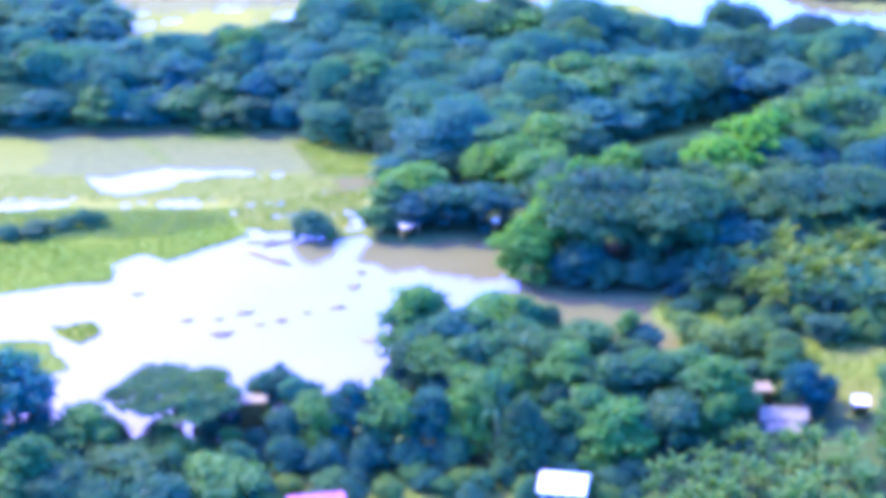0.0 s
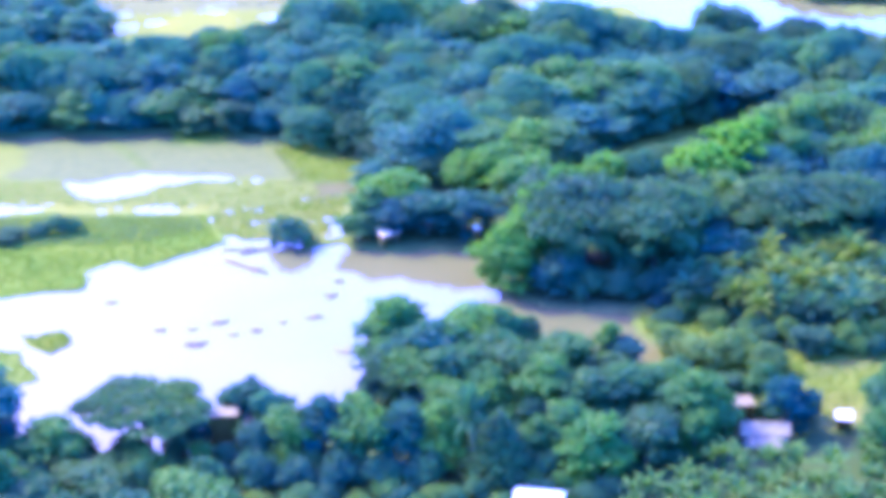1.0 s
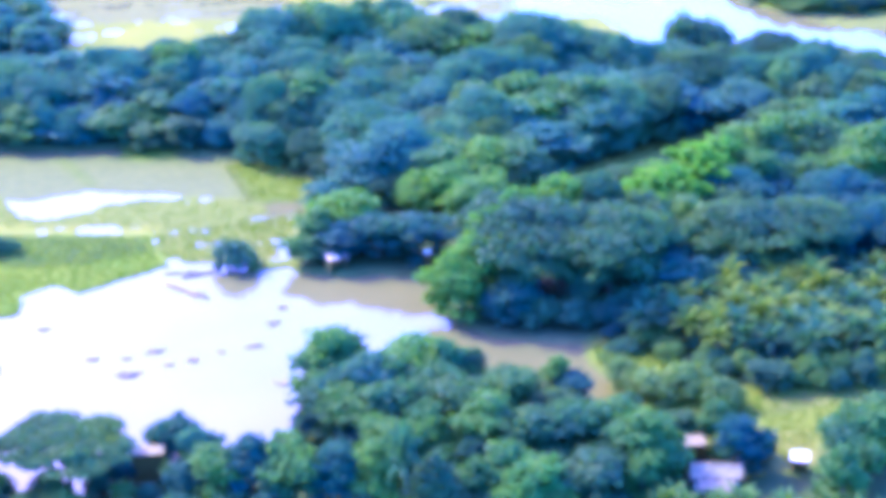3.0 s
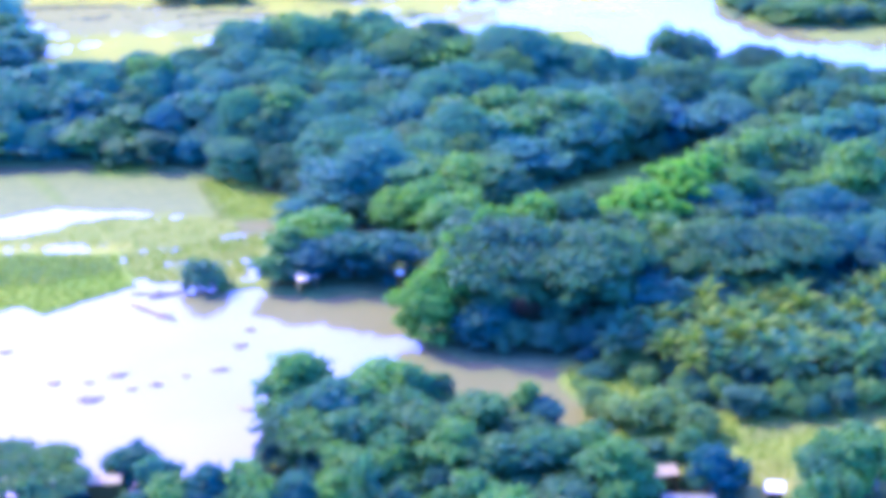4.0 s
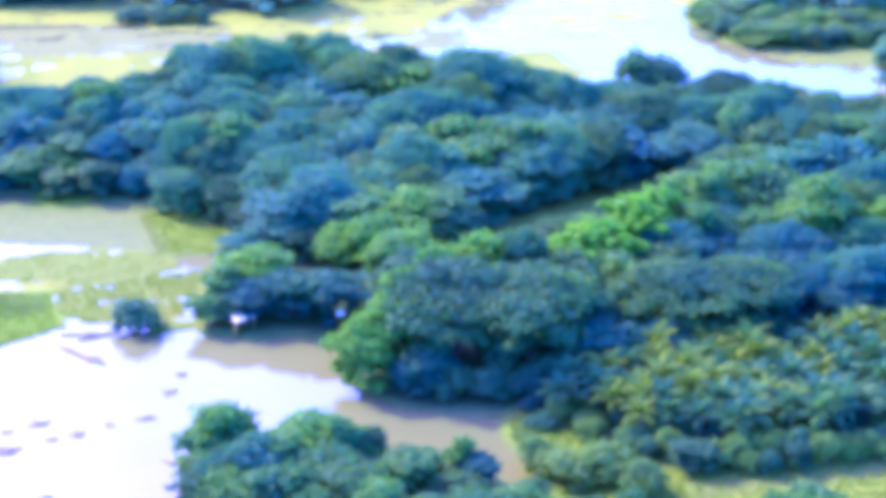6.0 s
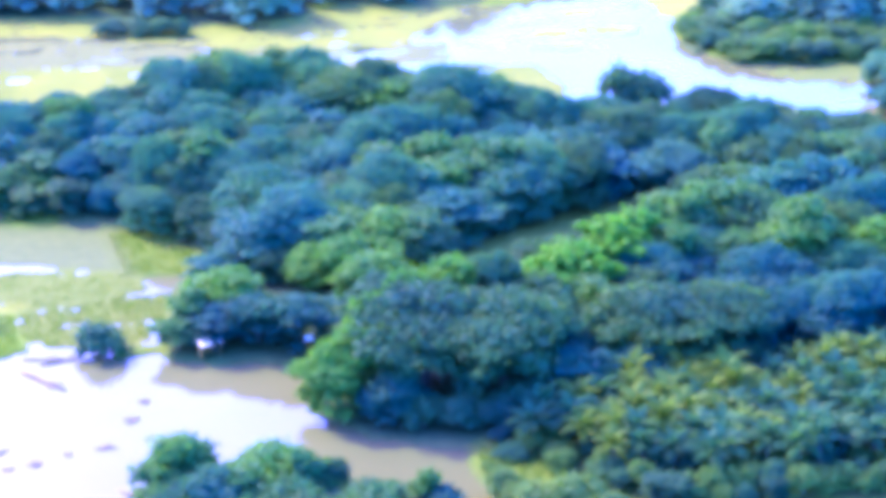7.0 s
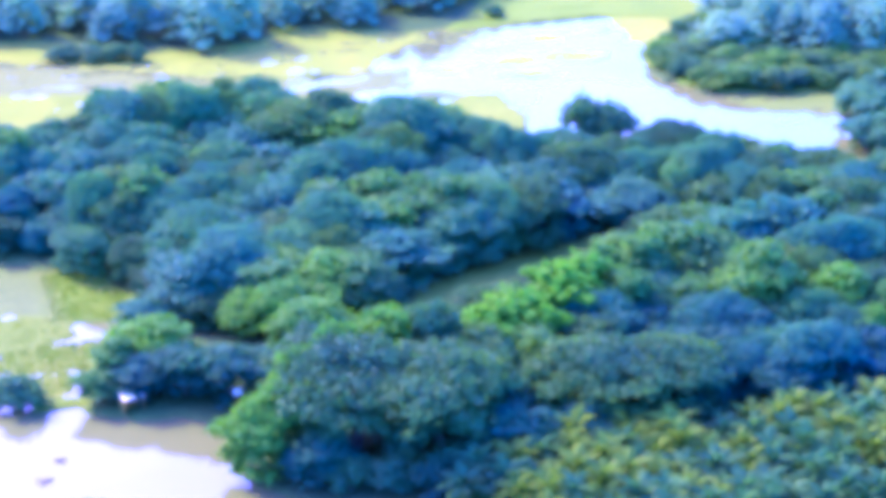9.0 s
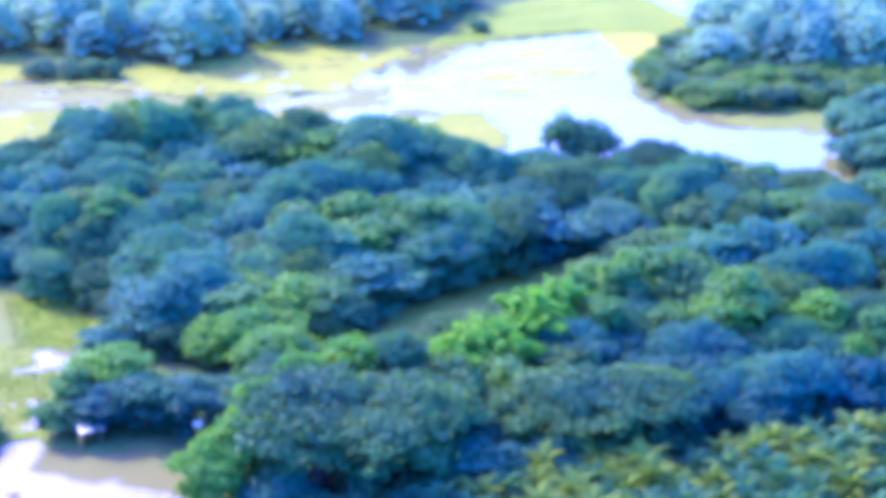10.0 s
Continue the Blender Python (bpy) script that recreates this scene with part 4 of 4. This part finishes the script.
STANDING.clear()
fill(NORTH_EDGE, ["shrub", "shrub", "olive", "scrub"], 3.4, (3.0, 5.2), (4.5, 8.5), 420, 0.0, 0.55, 16)
fill(PALM_FRONT, ["scrub", "scrub", "olive", "shrub"], 2.2, (2.0, 3.2), (2.4, 4.4), 260, 0.0, 0.42, 15)
fill(PALMS, ["shrub", "scrub", "shrub"], 2.4, (1.8, 3.0), (1.8, 3.2), 520, -1.5, 0.45, 5)
fill(FAR_STRIP, ["scrub", "green", "olive", "scrub", "shrub"], 3.0, (2.8, 4.6), (2.4, 4.6), 420, 0.5, 0.5, 11)

for models, _, _ in MODELS.values():
    for model in models:
        if model.name not in used:
            for ob in (*model.children_recursive, model):
                bpy.data.objects.remove(ob)


def far_wood(outlines, r, h, tries, seed):
    """Woods beyond the far water: too many trees to count, in one mesh."""
    rng = random.Random(seed)
    made = [crown_mesh(np.random.default_rng(200 + k), [(0, 0, 6.0, 2.6, 0.9)] + [
        (2.9 * math.cos(2.4 * j) * math.cos(1.5 * j / 26), 2.9 * math.sin(2.4 * j) * math.cos(1.5 * j / 26), 1.2 + 7.2 * j / 26, 1.1 + 0.35 * math.sin(5 * j + k), 0.85) for j in range(26)], 0.36, 26) for k in range(4)]
    vs, fs, n, placed = [], [], 0, []
    for outline in outlines:
        xs, ys = zip(*outline)
        for _ in range(tries):
            x, y, size = rng.uniform(max(min(xs), -125), min(max(xs), 175)), rng.uniform(min(ys), max(ys)), rng.uniform(*r)
            if inside(outline, np.array([x]), np.array([y]))[0] < 2.0 or any((x - a) ** 2 + (y - b) ** 2 < (0.5 * (size + c)) ** 2 for a, b, c in placed):
                continue
            placed.append((x, y, size))
            v, f = made[rng.randrange(4)]
            turn = rng.uniform(0, 6.28)
            spin = np.array([[math.cos(turn), -math.sin(turn), 0], [math.sin(turn), math.cos(turn), 0], [0, 0, 1]])
            vs.append(v @ spin.T * (size / 4, size / 4, rng.uniform(*h) / 10) + (x, y, level(x, y) - 0.2))
            fs.append(f + n)
            n += len(v)
    faces = [tuple(q[:3]) if q[2] == q[3] else tuple(q) for q in np.concatenate(fs).tolist()]
    return tagged(raw("far_wood", np.concatenate(vs).tolist(), faces, LEAF_FAR_HAZE, None), "distant dense woodland beyond the flood, pale haze put into its leaf colour", "woodland", kind="stuff")


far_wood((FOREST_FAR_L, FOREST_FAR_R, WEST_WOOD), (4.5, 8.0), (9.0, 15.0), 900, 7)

# ---- houses and loose things ----
def box(bm, x0, y0, z0, x1, y1, z1):
    c = bmesh.ops.create_cube(bm, size=1.0)["verts"]
    bmesh.ops.scale(bm, verts=c, vec=(x1 - x0, y1 - y0, z1 - z0))
    bmesh.ops.translate(bm, verts=c, vec=((x0 + x1) / 2, (y0 + y1) / 2, (z0 + z1) / 2))
    return c


def boxes(*sizes, bevel=0.0):
    bm = bmesh.new()
    for s in sizes:
        box(bm, *s)
    if bevel:
        bmesh.ops.bevel(bm, geom=bm.edges[:], offset=bevel, segments=1, affect="EDGES")
    return bm


def slope(wide, a, b, ribs=14, thick=0.05):
    """A ribbed roof sheet between two level edges a and b (y, z)."""
    bm = bmesh.new()
    (ya, za), (yb, zb) = a, b
    for k in range(ribs * 2 + 1):
        x = -wide / 2 + wide * k / (ribs * 2)
        lift = 0.04 if k % 2 else 0.0
        for y, z in ((ya, za), (yb, zb)):
            bm.verts.new((x, y, z + lift)), bm.verts.new((x, y, z + lift - thick))
    bm.verts.ensure_lookup_table()
    v = bm.verts
    for k in range(ribs * 2):
        i = 4 * k
        bm.faces.new((v[i], v[i + 4], v[i + 6], v[i + 2]))
        bm.faces.new((v[i + 1], v[i + 3], v[i + 7], v[i + 5]))
        bm.faces.new((v[i], v[i + 1], v[i + 5], v[i + 4]))
        bm.faces.new((v[i + 2], v[i + 6], v[i + 7], v[i + 3]))
    for i in (0, 8 * ribs):
        bm.faces.new((v[i], v[i + 2], v[i + 3], v[i + 1]) if i == 0 else (v[i], v[i + 1], v[i + 3], v[i + 2]))
    return bm


def house(x, y, turn, wide, deep, eaves, rise, sheet_material, label, porch=True):
    """A small gabled house with a sheet roof."""
    h = tagged(new("house"), label, "house", "village houses")
    w, d = wide / 2, deep / 2
    t = 0.15
    part("wall", boxes((-w, -d, -0.3, w, -d + t, eaves)), PLASTER, h)
    part("wall", boxes((-w, d - t, -0.3, w, d, eaves)), PLASTER, h)
    for s in (-1, 1):
        bm = bmesh.new()
        x0 = s * (w - t / 2)
        ring = [(-d + t, -0.3), (d - t, -0.3), (d - t, eaves), (0, eaves + rise - 0.1), (-d + t, eaves)]
        lo = [bm.verts.new((x0 - t / 2, a, b)) for a, b in ring]
        hi = [bm.verts.new((x0 + t / 2, a, b)) for a, b in ring]
        bm.faces.new(lo[::-1]), bm.faces.new(hi)
        for k in range(5):
            bm.faces.new((lo[k - 1], lo[k], hi[k], hi[k - 1]))
        part("gable_wall", bm, PLASTER, h)
    for s in (-1, 1):
        part("roof_sheet", slope(wide + 0.8, (s * (d + 0.45), eaves - 0.12), (0, eaves + rise)), sheet_material, h)
    part("ridge_cap", boxes((-w - 0.4, -0.18, eaves + rise - 0.01, w + 0.4, 0.18, eaves + rise + 0.07), bevel=0.02), sheet_material, h)
    door = part("door", boxes((-0.45, -d - 0.03, 0.0, 0.45, -d, 2.05)), TIMBER, h)
    part("handle", boxes((0.30, -d - 0.08, 0.95, 0.38, -d - 0.03, 1.1)), GREY_SHEET, door)
    for s in (-1, 1):
        win = part("window", boxes((s * w * 0.6 - 0.5, -d - 0.015, 0.9, s * w * 0.6 + 0.5, -d, 1.9)), DARK_GLASS, h)
        part("sill", boxes((s * w * 0.6 - 0.6, -d - 0.10, 0.82, s * w * 0.6 + 0.6, -d, 0.89)), PLASTER, win)
    if porch:
        part("porch_roof", slope(wide * 0.8, (-d - 2.3, eaves - 0.75), (-d - 0.46, eaves - 0.25), 10), sheet_material, h)
        for s in (-1, 1):
            part("porch_post", boxes((s * wide * 0.36 - 0.06, -d - 2.2, -0.3, s * wide * 0.36 + 0.06, -d - 2.08, eaves - 0.80)), TIMBER, h)
    h.matrix_basis = pose(x, y, level(x, y), 0, 0, turn)
    return h


def shed(x, y, turn, wide, deep, high, sheet_material, label, name="shed"):
    """An open shelter: four posts under a lean-to sheet roof."""
    s = tagged(new(name), label, "shed")
    part("roof_sheet", slope(wide, (-deep / 2, high - 0.35), (deep / 2, high), 9), sheet_material, s)
    for a in (-1, 1):
        for b in (-1, 1):
            part("post", boxes((a * (wide / 2 - 0.25) - 0.06, b * (deep / 2 - 0.25) - 0.06, -0.4, a * (wide / 2 - 0.25) + 0.06, b * (deep / 2 - 0.25) + 0.06, high - 0.28 + b * 0.11)), TIMBER, s)
    for a in (-1, 1):
        part("side_wall", boxes((a * (wide / 2 - 0.12) - 0.03, -deep / 2 + 0.34, -0.3, a * (wide / 2 - 0.12) + 0.03, deep / 2 - 0.34, high - 0.45)), TIMBER, s)
    part("back_wall", boxes((-wide / 2 + 0.32, deep / 2 - 0.28, -0.3, wide / 2 - 0.32, deep / 2 - 0.22, high - 0.4)), TIMBER, s)
    s.matrix_basis = pose(x, y, level(x, y), 0, 0, turn)
    return s


house(43.0, 241.4, -6, 5.4, 3.0, 2.2, 0.8, GREY_SHEET, "small plastered house with a pale grey sheet roof among trees")
house(13.7, 223.4, -14, 5.0, 4.4, 2.6, 1.2, WHITE_SHEET, "small house with a bright white sheet roof", False)
house(-16.0, 220.0, 6, 6.0, 4.6, 2.6, 1.2, RED_SHEET, "small house with a faded pink sheet roof", False)
shed(-5.4, 315.4, 24, 3.0, 2.2, 2.3, CREAM_SHEET, "small hut with a dull white sheet roof at the water's edge", "waterside_hut")
shed(8.6, 314.6, 10, 1.1, 1.0, 3.0, CREAM_SHEET, "tiny pale hut on posts at the water's edge", "waterside_hut")
shed(88.3, 316.4, -14, 2.8, 2.0, 4.2, GREY_SHEET, "small grey hut at the edge of a palm grove", "grove_hut")
shed(53.6, 244.8, -10, 2.1, 1.8, 2.2, WHITE_SHEET, "small shelter with a white sheet roof on bare sand", "field_shelter")
shed(41.0, 248.0, 8, 3.0, 2.2, 3.1, GREY_SHEET, "small lean-to hut with a pale roof behind a house", "lean_to_hut")
shed(-25.9, 247.4, 2, 4.6, 1.9, 5.4, GREY_SHEET, "tall open shed with a pale roof under a spreading tree")


def log(points, thick, label, name="driftwood"):
    thing = tagged(new(name), label, "driftwood", "floating debris")
    v, f = tube(points, [thick * 0.8] + [thick] * (len(points) - 2) + [thick * 0.4], 6)
    raw("trunk", v, f, TIMBER, thing, True)
    a, b = Vector(points[len(points) // 2]), Vector(points[-1])
    side = (b - a).cross(Vector((0, 0, 1))).normalized()
    for s in (-1, 1):
        v, f = tube([a, a.lerp(b, 0.5) + side * s * 0.7 + Vector((0, 0, 0.15)), a.lerp(b, 0.7) + side * s * 1.1 + Vector((0, 0, 0.25))], [thick * 0.4, thick * 0.3, thick * 0.1], 5)
        raw("branch", v, f, TIMBER, thing)
    return thing


drift = random.Random(9)
for x0, y0, x1, y1, thick in [(-31.3, 312.6, -24.0, 306.0, 0.34), (-28.9, 314.9, -23.4, 317.6, 0.28), (-32.0, 316.6, -26.0, 317.0, 0.2)]:
    pts = [(x0 + (x1 - x0) * s + drift.uniform(-0.2, 0.2), y0 + (y1 - y0) * s + drift.uniform(-0.2, 0.2), 0.05 + 0.06 * math.sin(7 * s)) for s in (0, 0.25, 0.5, 0.75, 1)]
    log(pts, thick, "long dark fallen tree trunk lying in the flood", "fallen_trunk")
for x, y, size in [(-13.5, 296.3, 2.2), (-16.1, 288.2, 2.4), (-30.2, 287.2, 2.4), (-32.9, 279.4, 3.4), (-10.5, 275.1, 3.6), (-12.4, 302.0, 2.2), (-46.9, 296.0, 1.4), (-33.4, 284.8, 1.5), (-38.5, 285.0, 1.8), (-24.0, 284.0, 2.0), (-27.4, 282.6, 1.3), (-20.6, 286.4, 1.2)]:
    # a raft of bent branches caught in one another, half under water
    raft = tagged(new("driftwood"), "raft of dark broken branches floating on muddy flood water", "driftwood", "floating debris")
    for k in range(5):
        a, reach = drift.uniform(-0.55, 0.55) + (1.3 if k == 4 else 0), size * drift.uniform(0.3, 0.62)
        cx, cy = drift.uniform(-0.3, 0.3) * size, drift.uniform(-0.22, 0.22) * size
        pts = [(cx + reach * s * math.cos(a + 0.5 * s), cy + reach * s * math.sin(a + 0.5 * s) + drift.uniform(-0.08, 0.08), 0.02 + 0.05 * drift.random()) for s in (-1, -0.4, 0.1, 0.6, 1)]
        v, f = tube(pts, [0.05, 0.13, 0.16, 0.10, 0.03], 6)
        raw("branch" if k else "log", v, f, TIMBER, raft, True)
    raft.matrix_basis = pose(x, y, 0)

tank = tagged(new("water_tank"), "white plastic water tank standing beside trees", "water tank")
v, f = tube([(0, 0, -0.1), (0, 0, 1.25), (0, 0, 1.45)], [0.62, 0.62, 0.35], 16)
raw("tank_body", v, f, WHITE_SHEET, tank)
v, f = tube([(0, 0, 1.45), (0, 0, 1.55)], [0.26, 0.24], 12)
raw("lid", v, f, WHITE_SHEET, tank)
tank.matrix_basis = pose(-29.2, 242.2, level(-29.2, 242.2))

# tufts of grass on the meadows and paddies
def tufts(outline, count, tall, material, label, seed):
    rng = np.random.default_rng(seed)
    px, py = np.array(outline, float).T
    x, y = rng.uniform(max(px.min(), -95), px.max(), count), rng.uniform(py.min(), py.max(), count)
    keep = inside(outline, x, y) > 0.3
    x, y = x[keep], y[keep]
    z = land(x, y)[0]
    keep = z > -0.05
    x, y, z = x[keep], y[keep], z[keep]
    vs = []
    for turn in (0.0, 2.1, 4.2):
        a = rng.uniform(0, 2.0, len(x)) + turn
        wide, high = rng.uniform(0.08, 0.22, len(x)), tall * rng.uniform(0.5, 1.3, len(x))
        vs.append(np.stack([
            np.stack([x - wide * np.cos(a), y - wide * np.sin(a), z - 0.05], -1), np.stack([x + wide * np.cos(a), y + wide * np.sin(a), z - 0.05], -1),
            np.stack([x + 0.9 * high * np.sin(a), y - 0.9 * high * np.cos(a), z + high], -1)], 1))
    v = np.concatenate(vs).reshape(-1, 3)
    return tagged(raw("grass", v.tolist(), np.arange(len(v)).reshape(-1, 3).tolist(), material, None), label, "grass", kind="stuff")


tufts(MEADOW, 16000, 0.2, REED, "lush green meadow grass above the flood", 1)
tufts(OLIVE, 8000, 0.14, REED, "thin olive grass standing in shallow water", 2)
tufts(REEDY, 2500, 0.25, REED, "pale reeds standing in flood water", 3)
tufts(FIELD_SCRUB, 3000, 0.42, LEAF_PALE, "tall grey-green reeds in a flooded field", 9)
tufts(TRIANGLE, 1800, 0.2, REED, "green rice stubble on a small field", 6)
tufts(ISLET, 700, 0.25, REED, "green grass on a small island in the flood", 7)
tufts(PADDOCK, 2500, 0.22, REED, "green grass on low ground beside the flood", 8)
tufts(CLEARING, 9000, 0.14, REED, "short grass of a clearing", 4)
tufts(BANK_GRASS, 6000, 0.22, REED, "rank grass on the channel bank", 5)
